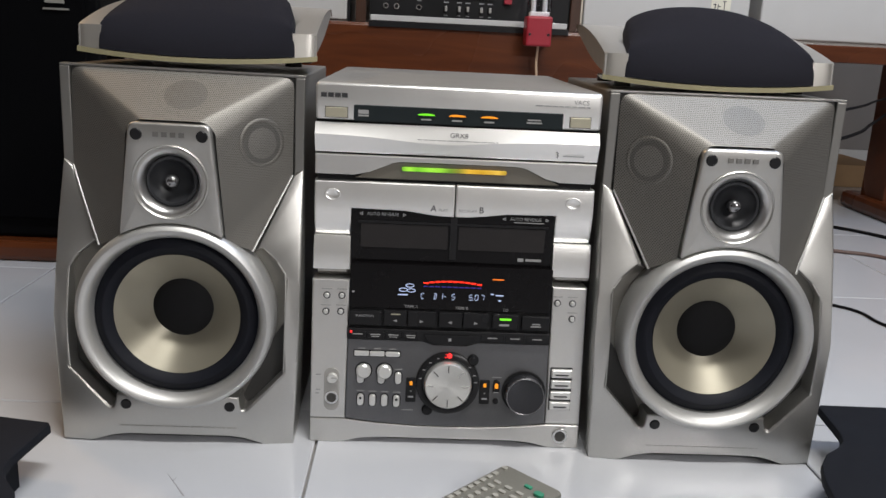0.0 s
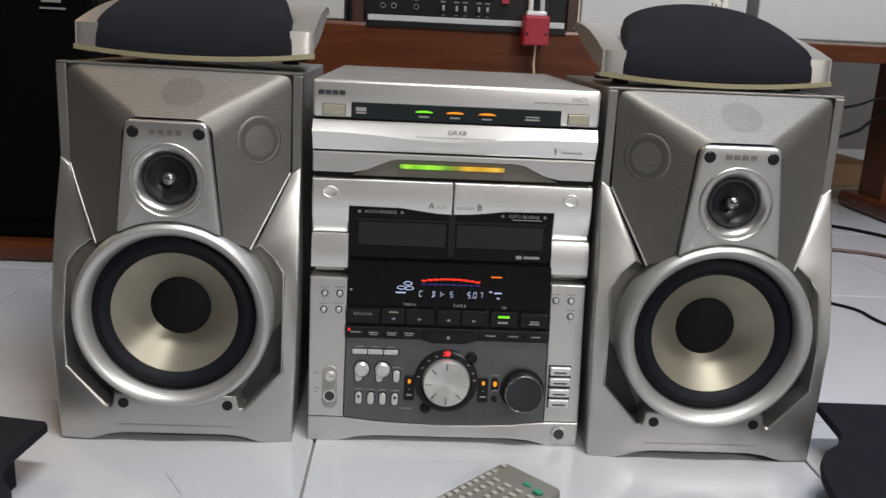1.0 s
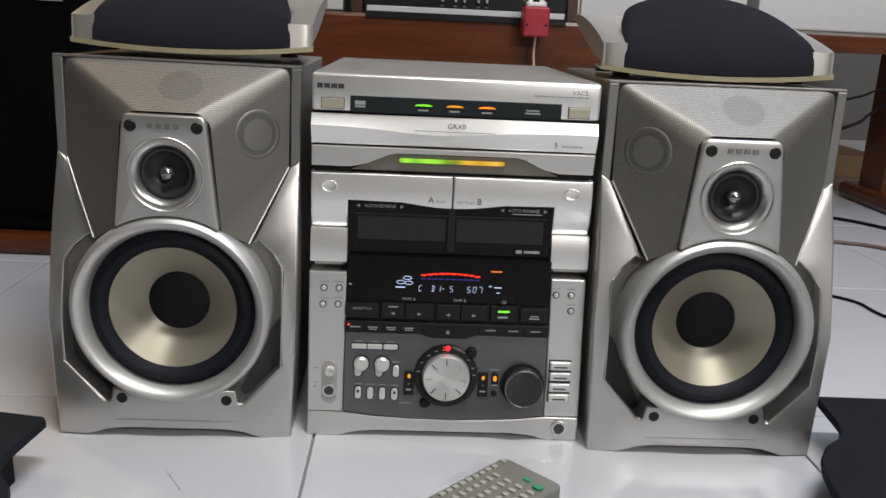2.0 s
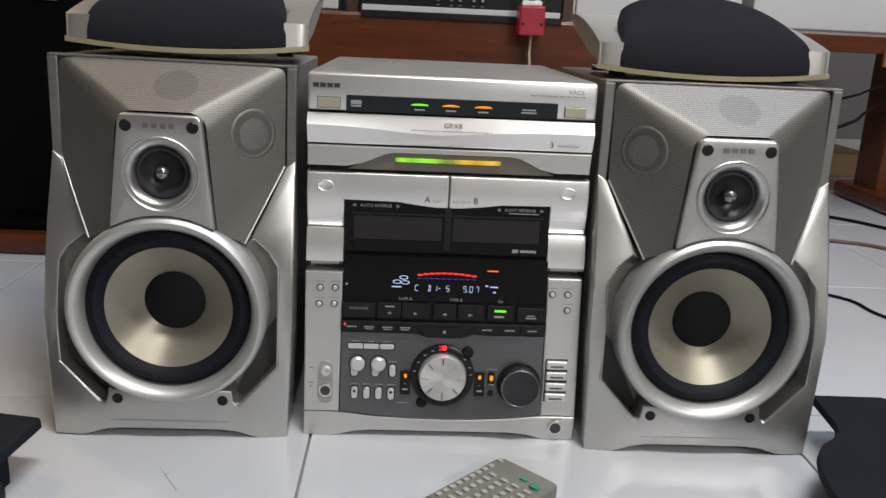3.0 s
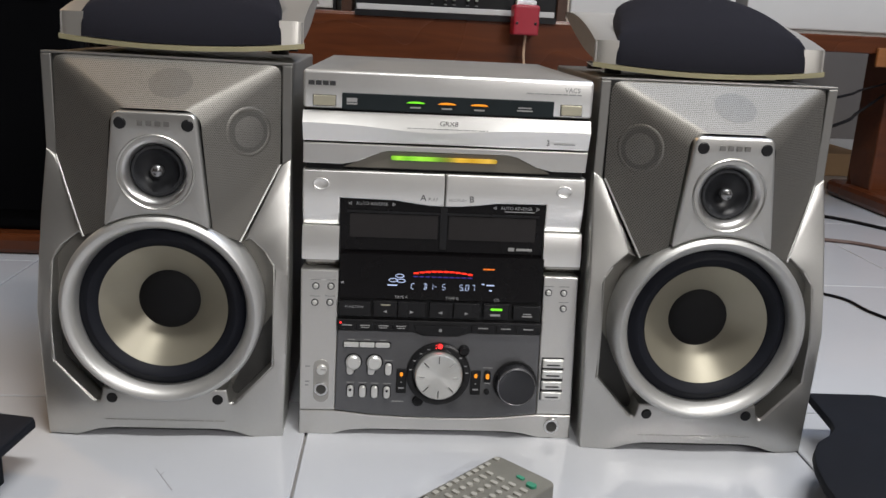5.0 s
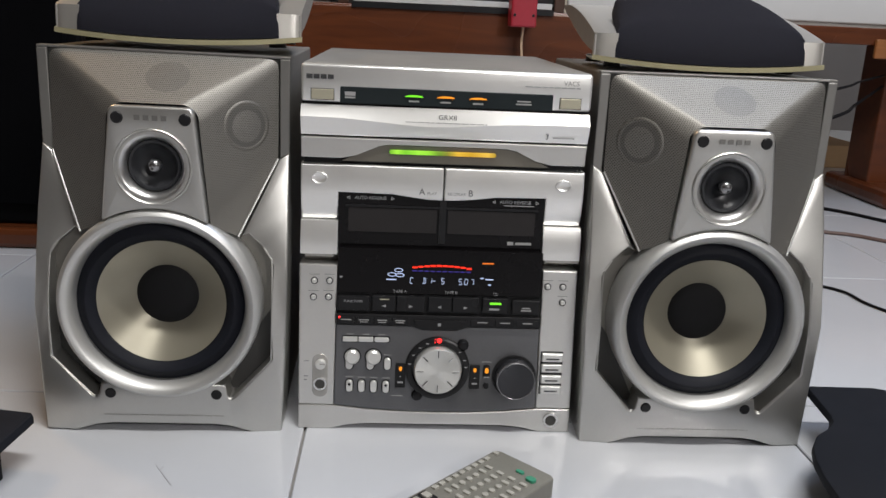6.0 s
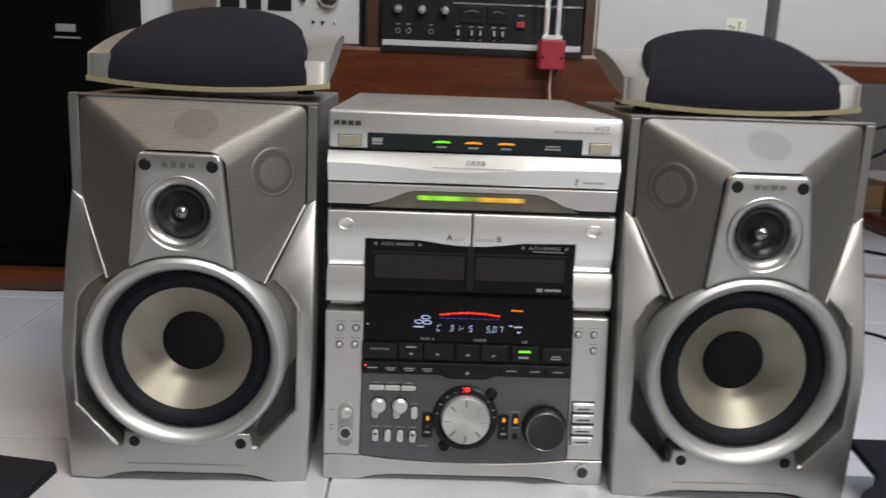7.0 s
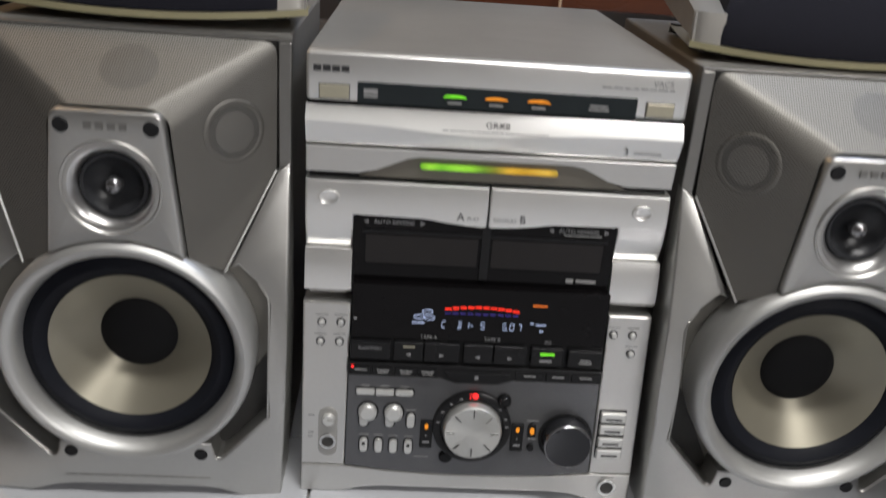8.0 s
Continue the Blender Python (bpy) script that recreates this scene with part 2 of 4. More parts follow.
def box(x0, x1, y0, y1, z0, z1, bevel=0.0, seg=2):
    bm = bmesh.new()
    bmesh.ops.create_cube(bm, size=1)
    for v in bm.verts:
        v.co = Vector(((x0 + x1) / 2 + v.co.x * (x1 - x0), (y0 + y1) / 2 + v.co.y * (y1 - y0), (z0 + z1) / 2 + v.co.z * (z1 - z0)))
    if bevel:
        bmesh.ops.bevel(bm, geom=bm.edges[:], offset=bevel, segments=seg, profile=0.5, affect="EDGES")
    return bm


def prism(poly, y0, y1, bevel=0.0, seg=2, holes=(), fill=False):
    """A plate with the outline poly in x and z, from y0 (front) to y1 (back), with holes."""
    bm = bmesh.new()
    edges = []
    for loop in (poly, *holes):
        vs = [bm.verts.new((x, y0, z)) for x, z in loop]
        edges += [bm.edges.new((a, b)) for a, b in zip(vs, vs[1:] + vs[:1])]
    if holes or fill:
        bmesh.ops.triangle_fill(bm, edges=edges, use_beauty=True)
    else:
        bm.faces.new(bm.verts[:])
    front = bm.faces[:]
    got = bmesh.ops.extrude_face_region(bm, geom=front, use_keep_orig=True)
    for v in got["geom"]:
        if isinstance(v, bmesh.types.BMVert):
            v.co.y = y1
    if bevel:
        bm.normal_update()
        rim = [e for e in bm.edges if all(abs(v.co.y - y0) < 1e-6 for v in e.verts) and any(abs(f.normal.y) < 0.5 for f in e.link_faces)]
        bmesh.ops.bevel(bm, geom=rim, offset=bevel, segments=seg, profile=0.5, affect="EDGES")
    return bm


def lathe(profile, x=0.0, z=0.0, seg=48):
    """A turned form on an axis along y: profile rows are (radius, y)."""
    bm = bmesh.new()
    rings = []
    for r, y in profile:
        if r < 1e-6:
            rings.append([bm.verts.new((x, y, z))])
        else:
            rings.append([bm.verts.new((x + r * math.cos(2 * math.pi * k / seg), y, z + r * math.sin(2 * math.pi * k / seg))) for k in range(seg)])
    for a, b in zip(rings, rings[1:]):
        for k in range(seg):
            j = (k + 1) % seg
            if len(a) == 1 and len(b) == 1:
                continue
            if len(a) == 1:
                bm.faces.new((a[0], b[k], b[j]))
            elif len(b) == 1:
                bm.faces.new((a[k], a[j], b[0]))
            else:
                bm.faces.new((a[k], a[j], b[j], b[k]))
    return bm


def grid(fn, nu, nv):
    bm = bmesh.new()
    rows = [[bm.verts.new(fn(u / nu, v / nv)) for u in range(nu + 1)] for v in range(nv + 1)]
    for a, b in zip(rows, rows[1:]):
        for k in range(nu):
            bm.faces.new((a[k], a[k + 1], b[k + 1], b[k]))
    return bm


def arc(cx, cz, r, a0, a1, n):
    return [(cx + r * math.cos(radians(a0 + (a1 - a0) * k / n)), cz + r * math.sin(radians(a0 + (a1 - a0) * k / n))) for k in range(n + 1)]


def rounded(x0, x1, z0, z1, r, n=5):
    return (arc(x1 - r, z0 + r, r, -90, 0, n) + arc(x1 - r, z1 - r, r, 0, 90, n) + arc(x0 + r, z1 - r, r, 90, 180, n) + arc(x0 + r, z0 + r, r, 180, 270, n))


def tube(points, r, seg=8):
    """A round cord along smooth points."""
    bm = bmesh.new()
    pts = [Vector(p) for p in points]
    fine = []
    for k in range(len(pts) - 1):
        p0, p1, p2, p3 = pts[max(k - 1, 0)], pts[k], pts[k + 1], pts[min(k + 2, len(pts) - 1)]
        for s in range(8):
            t = s / 8
            fine.append(0.5 * ((2 * p1) + (p2 - p0) * t + (2 * p0 - 5 * p1 + 4 * p2 - p3) * t * t + (3 * p1 - p0 - 3 * p2 + p3) * t ** 3))
    fine.append(pts[-1])
    rings = []
    for k, p in enumerate(fine):
        d = (fine[min(k + 1, len(fine) - 1)] - fine[max(k - 1, 0)]).normalized()
        side = d.cross(Vector((0, 0, 1)) if abs(d.z) < 0.9 else Vector((1, 0, 0))).normalized()
        up = side.cross(d)
        rings.append([bm.verts.new(p + side * r * math.cos(2 * math.pi * j / seg) + up * r * math.sin(2 * math.pi * j / seg)) for j in range(seg)])
    for a, b in zip(rings, rings[1:]):
        for j in range(seg):
            bm.faces.new((a[j], a[(j + 1) % seg], b[(j + 1) % seg], b[j]))
    bm.faces.new(rings[0][::-1])
    bm.faces.new(rings[-1])
    return bm


def lettering(text, size, x, y, z, material, parent, align="CENTER", xf=None, width=1.0, name="lettering"):
    """Flat letters, upright and facing -y."""
    cu = bpy.data.curves.new("letters", "FONT")
    cu.body, cu.size, cu.align_x, cu.align_y, cu.extrude, cu.resolution_u = text, size, align, "CENTER", 0.00008, 3
    tmp = bpy.data.objects.new("letters", cu)
    scene.collection.objects.link(tmp)
    bpy.context.view_layer.update()
    me = bpy.data.meshes.new_from_object(tmp)
    bpy.data.objects.remove(tmp)
    m = pose(x, y, z, 90) @ Matrix.Diagonal((width, 1, 1, 1))
    me.transform(xf @ m if xf is not None else m)
    me.name = name
    me.materials.clear()
    me.materials.append(material)
    ob = new(name, me)
    ob.parent = parent
    return ob


def bar(x0, x1, z0, z1, y, material, parent, name="print_bar", xf=None, thick=0.0003):
    return part(name, box(x0, x1, y - thick, y, z0, z1), material, parent, xf=xf)


# ---- the room ----
JX, JY, TS = -0.133, 0.041, 0.511   # a floor joint's crossing and the tile's side
floor = tagged(part("floor", box(-3.2, 3.2, -3.6, 2.3, -0.06, -0.004), GROUT), "glossy white tiled floor with thin dark joints", "floor", kind="structure")
tagged(part("wall_north", box(-3.2, 3.2, 2.1, 2.25, 0, 2.8), WALL_GREY), "plain grey-brown painted rear wall", "wall", kind="structure")
# three unseen walls, kept dark brown so the silver and black fronts reflect less light
tagged(part("wall_south", box(-3.2, 3.2, -3.75, -3.6, 0, 2.8), WALL_UNSEEN), "unseen dark brown wall, added to darken reflections", "wall", kind="structure")
tagged(part("wall_west", box(-3.35, -3.2, -3.6, 2.1, 0, 2.8), WALL_UNSEEN), "unseen dark brown wall, added to darken reflections", "wall", kind="structure")
tagged(part("wall_east", box(3.2, 3.35, -3.6, 2.1, 0, 2.8), WALL_UNSEEN), "unseen dark brown wall, added to darken reflections", "wall", kind="structure")
tagged(part("ceiling", box(-3.3, 3.3, -3.7, 2.2, 2.8, 2.9), WALL), "plain white ceiling", "ceiling", kind="structure")
tagged(part("baseboard", box(-3.2, 3.2, 2.085, 2.1, 0, 0.085, 0.003), WHITE), "pale skirting along the rear wall", "baseboard", kind="structure")
# ---- stereo system ----
st = thing("stereo_system", (0, 0, 0), "silver stacked compact stereo with twin tape deck and lit display", "stereo")
part("cabinet", box(-0.137, 0.137, 0.004, 0.335, 0.006, 0.362, 0.001), CABINET, st, "dark grey steel casing")
part("lid", box(-0.1385, 0.1385, -0.004, 0.341, 0.3622, 0.3660, 0.0015), TOPMETAL, st, "grey painted steel lid")
F = -0.012
# top band of the disc changer
part("top_band", box(-0.1392, 0.1382, F, 0.006, 0.3302, 0.3655, 0.003, 3), SILVER_LIGHT, st, "light silver fascia", True)
part("disc_window", prism(rounded(-0.1025, 0.1005, 0.3300, 0.3455, 0.001), F - 0.0012, F + 0.002, 0.0005), DISC_GLASS, st, "blue-grey disc window")
for k, (x, m) in enumerate(((-0.0325, LED_GREEN), (-0.0025, LED_AMBER), (0.0285, LED_AMBER))):
    lens = [(x + 0.0085 * a, 0.3382 + 0.0019 * b) for a, b in arc(0, 0, 1, 0, 180, 12)]
    part("disc_lamp", prism(lens, F - 0.0026, F - 0.001), m, st, "lit disc lamp")
    bar(x - 0.005, x + 0.005, 0.3335, 0.3350, F - 0.0013, INK_GREY, st)
bar(-0.098, -0.088, 0.3348, 0.3364, F - 0.0013, INK_GREY, st)
bar(-0.098, -0.088, 0.3372, 0.3410, F - 0.0013, INK_GREY, st)
bar(0.066, 0.079, 0.3375, 0.3388, F - 0.0013, INK_GREY, st)
bar(0.065, 0.080, 0.3348, 0.3362, F - 0.0013, INK_GREY, st)
for x0, x1 in ((-0.1295, -0.1085), (0.1075, 0.1275)):
    # the gap's shade around the button, as a dark plate on the fascia
    part("button_gap_shade", box(x0 - 0.0006, x1 + 0.0006, F - 0.0003, F + 0.003, 0.3322, 0.3430), INK, st)
    part("power_button", box(x0, x1, F - 0.0022, F + 0.003, 0.3328, 0.3424, 0.0006), GOLD, st, "champagne button")
for k in range(4):
    bar(-0.134 + k * 0.0066, -0.1284 + k * 0.0066, 0.3518, 0.3560, F - 0.0002, INK, st, "badge_bar")
lettering("VACS", 0.0062, 0.1175, F - 0.0003, 0.3565, INK_GREY, st)
x = 0.073
while x < 0.125:
    w = random.uniform(0.003, 0.008)
    bar(x, min(x + w, 0.1262), 0.3519, 0.3529, F - 0.0002, INK_GREY, st)
    x += w + 0.0012


# second band: bright upper swell over a hollow with a wavy border
def band(u, v):
    x = -0.1392 + 0.2770 * u
    top, bot = 0.3280, 0.2992
    zb = top - (top - bot) * (0.38 + 0.21 * math.exp(-((u - 0.45) / 0.22) ** 2))
    ridge = F - 0.0052
    if v < 0.5:
        s = v / 0.5
        return (x, F + 0.0005 + (ridge - F - 0.0005) * s ** 1.15, top + (zb - top) * s)
    s = (v - 0.5) / 0.5
    return (x, ridge + (F + 0.0012 - ridge) * (0.85 * s + 0.15 * s * s), zb + (bot - zb) * s)


part("drawer_front", grid(band, 60, 24), SILVER_LIGHT, st, "silver disc drawer front with a waved swell", True)
# black box that darkens the grooves above and below the drawer as shade would
part("drawer_gap_shade", box(-0.1385, 0.1375, -0.0065, 0.006, 0.2965, 0.3303), BLACK, st)
lettering("GRX8", 0.0064, 0.0, F - 0.0056, 0.3203, INK, st, width=1.1)
x = -0.04
while x < 0.036:
    w = random.uniform(0.002, 0.007)
    bar(x, min(x + w, 0.038), 0.3148, 0.3155, F - 0.0056, INK_GREY, st)
    x += w + 0.001
lettering("3", 0.0075, 0.097, F - 0.0036, 0.3055, INK, st)
bar(0.103, 0.124, 0.3040, 0.3050, F - 0.0021, INK_GREY, st)
# third band with a hollow for the light bar, its shade put into a darker silver
low = [(-0.139, 0.2775), (-0.101, 0.2775), (-0.086, 0.2808), (-0.064, 0.2902), (-0.056, 0.2918), (0.058, 0.2918), (0.068, 0.2902), (0.088, 0.2808), (0.103, 0.2775), (0.1368, 0.2775), (0.1376, 0.2972), (-0.139, 0.2972)]
part("light_band", prism(low, F - 0.001, 0.006, 0.0008), SILVER_FASCIA, st, "silver lower fascia")
part("light_hollow", prism([(-0.100, 0.2745), (0.102, 0.2745), (0.070, 0.291), (-0.066, 0.291)], F + 0.002, 0.006), HOLLOW, st, "silver hollow with its shade in the colour")
part("light_lens", prism(rounded(-0.0545, 0.0490, 0.2832, 0.2870, 0.0018), F - 0.0022, F + 0.003, 0.0006), LIGHT_BAR, st, "lit light bar, green turning to amber")
# the shade between changer and tape deck, filled in with a black box
part("shadow_gap", box(-0.1372, 0.1352, -0.004, 0.004, 0.2690, 0.2780), BLACK, st)

# ---- twin tape deck ----
wave = [(-0.1030, 0.2440), (-0.050, 0.2432), (-0.030, 0.2405), (-0.015, 0.2388), (0.0, 0.2384), (0.015, 0.2388), (0.032, 0.2405), (0.052, 0.2432), (0.1010, 0.2440)]
for s in (-1, 1):
    seam = -0.0008 if s < 0 else 0.0004
    line = [p for p in wave if (p[0] <= 0) == (s < 0) or p[0] == 0.0]
    line = [(seam if p[0] == 0.0 else p[0], p[1]) for p in line]
    if s < 0:
        outline = [(-0.1395, 0.2149), (-0.1030, 0.2149)] + line + [(seam, 0.2708), (-0.1395, 0.2708)]
        xd = -0.1215
    else:
        outline = [(0.1385, 0.2708), (seam, 0.2708)] + line + [(0.1010, 0.2149), (0.1385, 0.2149)]
        xd = 0.1175
    bm = prism(outline, F - 0.001, 0.004, 0.0015)
    for k in range(14):
        bmesh.ops.bisect_plane(bm, geom=bm.verts[:] + bm.edges[:] + bm.faces[:], plane_co=(0, 0, 0.2185 + k * 0.0037), plane_no=(0, 0, 1))
    for v in bm.verts:      # the face is rounded: it looks up above its middle and down below it
        if v.co.y < -0.004:
            d = v.co.z - 0.2470
            v.co.y += (4.5 if d > 0 else 7.5) * d * d
    door = part("tape_door", bm, SILVER_LIGHT, st, "light silver cassette door")
    hollow = [(1.0, 0.0), (0.97, -0.0007), (0.90, -0.0009), (0.80, -0.0005), (0.60, -0.0001), (0.30, 0.0001), (0.0, 0.00015)]
    dimple = lathe([(0.0068 * r, F - 0.0009 + d) for r, d in hollow], xd, 0.2575, 32)
    for v in dimple.verts:      # a squarish round, upright like the door
        v.co.x, v.co.z = xd + (v.co.x - xd) * 1.18, 0.2575 + (v.co.z - 0.2575) * 0.88
    part("eject_dimple", dimple, SILVER_LIGHT, door, "hollow rounded push dimple", True)
    x0, x1 = (-0.1395, -0.1032) if s < 0 else (0.1015, 0.1395)
    cheek = box(x0, x1, F - 0.002, 0.004, 0.1815, 0.2147)
    for k in range(9):
        bmesh.ops.bisect_plane(cheek, geom=cheek.verts[:] + cheek.edges[:] + cheek.faces[:], plane_co=(0, 0, 0.1848 + k * 0.0033), plane_no=(0, 0, 1))
    for v in cheek.verts:
        if v.co.y < -0.002:
            u = (v.co.z - 0.1815) / 0.0332
            v.co.y += 0.0048 * u ** 2.2 - 0.0012
    part("deck_cheek", cheek, SILVER_LIGHT, st, "light silver cheek")
    part("cheek_foot", box(x0 + 0.004, x1 - 0.004 * (s < 0), F, 0.004, 0.1780, 0.1818), SILVER_DARK, st)
part("cassette_window", prism(wave + [(0.1005, 0.1880), (-0.1025, 0.1880)], F + 0.0012, 0.004), SMOKE, st, "smoked black cassette window")
for x0, x1 in ((-0.093, -0.006), (0.005, 0.092)):
    part("cassette_recess", prism(rounded(x0, x1, 0.2050, 0.2290, 0.001), F + 0.0004, F + 0.0012), SMOKE_GREY, st, "brown-grey cassette pane")
    part("cassette_ledge", prism(rounded(x0 - 0.003, x1 + 0.003, 0.2300, 0.2320, 0.0005), F - 0.0004, F + 0.0012), BLACK, st)
part("window_mullion", box(-0.0035, 0.0030, F - 0.0010, F + 0.0015, 0.1950, 0.2380), BLACK, st)
lettering("A", 0.0088, -0.0215, F - 0.0014, 0.2468, INK, st)
lettering("PLAY", 0.0042, -0.0165, F - 0.0014, 0.2455, INK_GREY, st, "LEFT")
lettering("REC/PLAY", 0.0042, 0.0035, F - 0.0014, 0.2455, INK_GREY, st, "LEFT")
lettering("B", 0.0088, 0.0262, F - 0.0014, 0.2468, INK, st)
lettering("AUTO REVERSE", 0.0046, -0.0715, F + 0.0008, 0.2388, INK_PALE, st)
lettering("AUTO REVERSE", 0.0046, 0.0715, F + 0.0008, 0.2388, INK_PALE, st)
for c in (-0.0715, 0.0715):
    for sg in (-1, 1):
        x = c + sg * 0.0200
        tri = [(x + sg * 0.0035, 0.2388), (x, 0.2406), (x, 0.2370)]
        gap = [(x + sg * 0.0022, 0.2388), (x + sg * 0.0006, 0.2397), (x + sg * 0.0006, 0.2379)]
        part("arrow_mark", prism(tri, F + 0.0005, F + 0.001, holes=(gap,)), INK_PALE, st)
bar(0.060, 0.090, 0.2350, 0.2358, F + 0.001, INK_GREY, st)
bar(0.066, 0.072, 0.1950, 0.1985, F + 0.001, INK_GREY, st)
bar(0.074, 0.090, 0.1955, 0.1980, F + 0.001, INK_GREY, st)

# ---- amplifier: its face leans, so its parts are laid out flat and turned ----
LEAN = Matrix.Translation((0, -0.032, 0)) @ pose(0, 0, 0, -4.5)
arch = [(-0.1400, 0.0), (-0.108, 0.0), (-0.090, 0.0045), (-0.070, 0.0062), (0.070, 0.0062), (0.090, 0.0045), (0.108, 0.0), (0.1405, 0.0)]
curve = [(0.1045, 0.0255), (0.07, 0.0220), (0.035, 0.0202), (0.0, 0.0196), (-0.035, 0.0202), (-0.07, 0.0220), (-0.1045, 0.0255)]
part("foot_band", prism(arch + [(0.1405, 0.0255)] + curve + [(-0.1400, 0.0255)], -0.001, 0.03, 0.0015), SILVER_FASCIA, st, "silver arched foot band", xf=LEAN)
part("side_fascia", prism([(-0.1400, 0.0262), (-0.1042, 0.0262), (-0.1025, 0.1725), (-0.1400, 0.1725)], -0.001, 0.03, 0.0015), SILVER_FASCIA, st, "silver side fascia", xf=LEAN)
part("side_fascia", prism([(0.1042, 0.0262), (0.1405, 0.0262), (0.1380, 0.1725), (0.1030, 0.1725)], -0.001, 0.03, 0.0015), SILVER_FASCIA, st, "silver side fascia", xf=LEAN)
part("control_panel", prism([(-0.1037, 0.0268), (-0.07, 0.0230), (-0.035, 0.0210), (0.0, 0.0204), (0.035, 0.0210), (0.07, 0.0230), (0.1037, 0.0268), (0.1030, 0.1116), (-0.1030, 0.1116)], -0.0018, 0.02, 0.001), PANEL, st, "dark grey control panel", xf=LEAN)
part("key_shelf", prism([(-0.1028, 0.1118), (-0.028, 0.1118), (-0.016, 0.1078), (0.018, 0.1078), (0.030, 0.1118), (0.1028, 0.1118), (0.1028, 0.1240), (-0.1028, 0.1240)], -0.0045, 0.02, 0.001), BLACK, st, "black key shelf", xf=LEAN)
part("display_window", prism(rounded(-0.1020, 0.1020, 0.1446, 0.1905, 0.0015), -0.0020, 0.02, 0.0006), SMOKE, st, "black display window", xf=LEAN)
part("key_gap", box(-0.1022, 0.1022, 0.0, 0.02, 0.1236, 0.1450), BLACK, st, xf=LEAN)
# play keys in one row
keys = ((-0.1018, -0.0700), (-0.0675, -0.0440), (-0.0430, -0.0150), (-0.0115, 0.0120), (0.0130, 0.0390), (0.0430, 0.0690), (0.0730, 0.1010))
for k, (x0, x1) in enumerate(keys):
    part("play_key", box(x0, x1, -0.0060, 0.008, 0.1275, 0.1432 - (0.0012 if k in (0, 6) else 0), 0.0010), KEY, st, "glossy black key", xf=LEAN)
lettering("FUNCTION", 0.0036, -0.0862, -0.0063, 0.1370, INK_PALE, st, xf=LEAN)
for x, flip in ((-0.0555, -1), (-0.029, 1), (0.0, -1), (0.026, 1)):
    tri = [(x + flip * 0.0022, 0.1330), (x - flip * 0.0018, 0.1345), (x - flip * 0.0018, 0.1315)]
    part("arrow_mark", prism(tri if flip < 0 else tri[::-1], -0.0063, -0.0058), INK_PALE, st, xf=LEAN)
part("play_lamp", prism(rounded(0.0500, 0.0620, 0.1370, 0.1392, 0.0008), -0.0064, -0.004), LED_GREEN, st, "lit green play lamp", xf=LEAN)
bar(0.0500, 0.0600, 0.1312, 0.1332, -0.0062, INK_PALE, st, xf=LEAN)
bar(-0.0600, -0.0505, 0.1392, 0.1404, -0.0062, GOLD, st, xf=LEAN)
bar(0.0820, 0.0925, 0.1310, 0.1322, -0.0062, INK_GREY, st, xf=LEAN)
bar(0.0830, 0.0915, 0.1335, 0.1345, -0.0062, INK_GREY, st, xf=LEAN)
lettering("TAPE A", 0.0042, -0.0400, -0.0024, 0.1472, INK_PALE, st, xf=LEAN)
lettering("TAPE B", 0.0042, 0.0110, -0.0024, 0.1472, INK_PALE, st, xf=LEAN)
lettering("CD", 0.0038, 0.0560, -0.0024, 0.1468, INK_PALE, st, xf=LEAN)
# narrow keys on the shelf
for x0, x1 in ((-0.1005, -0.0850), (-0.0835, -0.0665), (-0.0650, -0.0485), (-0.0470, -0.0310), (0.0320, 0.0555), (0.0570, 0.0765), (0.0780, 0.1010)):
    part("shelf_key", box(x0, x1, -0.0060, 0.0, 0.1140, 0.1208, 0.0006), KEY, st, xf=LEAN)
    c = (x0 + x1) / 2
    bar(c - 0.005, c + 0.005, 0.1176, 0.1186, -0.0061, INK_GREY, st, xf=LEAN)
    if -0.09 < c < -0.03:
        bar(c - 0.004, c + 0.004, 0.1156, 0.1164, -0.0061, INK_GREY, st, xf=LEAN)
part("stop_key", prism([(-0.026, 0.1195), (-0.022, 0.1125), (-0.014, 0.1095), (0.016, 0.1095), (0.024, 0.1125), (0.028, 0.1195)][::-1], -0.0066, 0.0, 0.0006), KEY, st, "broad black stop key", xf=LEAN)
bar(-0.0010, 0.0020, 0.1135, 0.1165, -0.0068, INK_PALE, st, "stop_mark", xf=LEAN)
part("standby_lamp", lathe([(0, -0.0068), (0.0010, -0.0064), (0.0012, -0.005)], -0.0995, 0.1202, 12), LED_RED, st, "small red lamp", xf=LEAN)

# lit display
for k in range(10):
    x = -0.0285 + k * 0.0060
    dz = -0.0022 * ((k - 4.5) / 4.5) ** 2
    part("display_segment", prism(rounded(x, x + 0.0052, 0.1736 + dz, 0.1753 + dz, 0.0005, 2), -0.0024, -0.0018), VFD_RED, st, xf=LEAN)
    part("display_segment", prism(rounded(x, x + 0.0048, 0.1682, 0.1693, 0.0004, 2), -0.0024, -0.0018), VFD_BLUE, st, xf=LEAN)
STROKES = {"a": (0, 1, 1, 1), "b": (1, 0.5, 1, 1), "c": (1, 0, 1, 0.5), "d": (0, 0, 1, 0), "e": (0, 0, 0, 0.5), "f": (0, 0.5, 0, 1), "g": (0, 0.5, 1, 0.5), "m": (0.5, 0, 0.5, 1)}
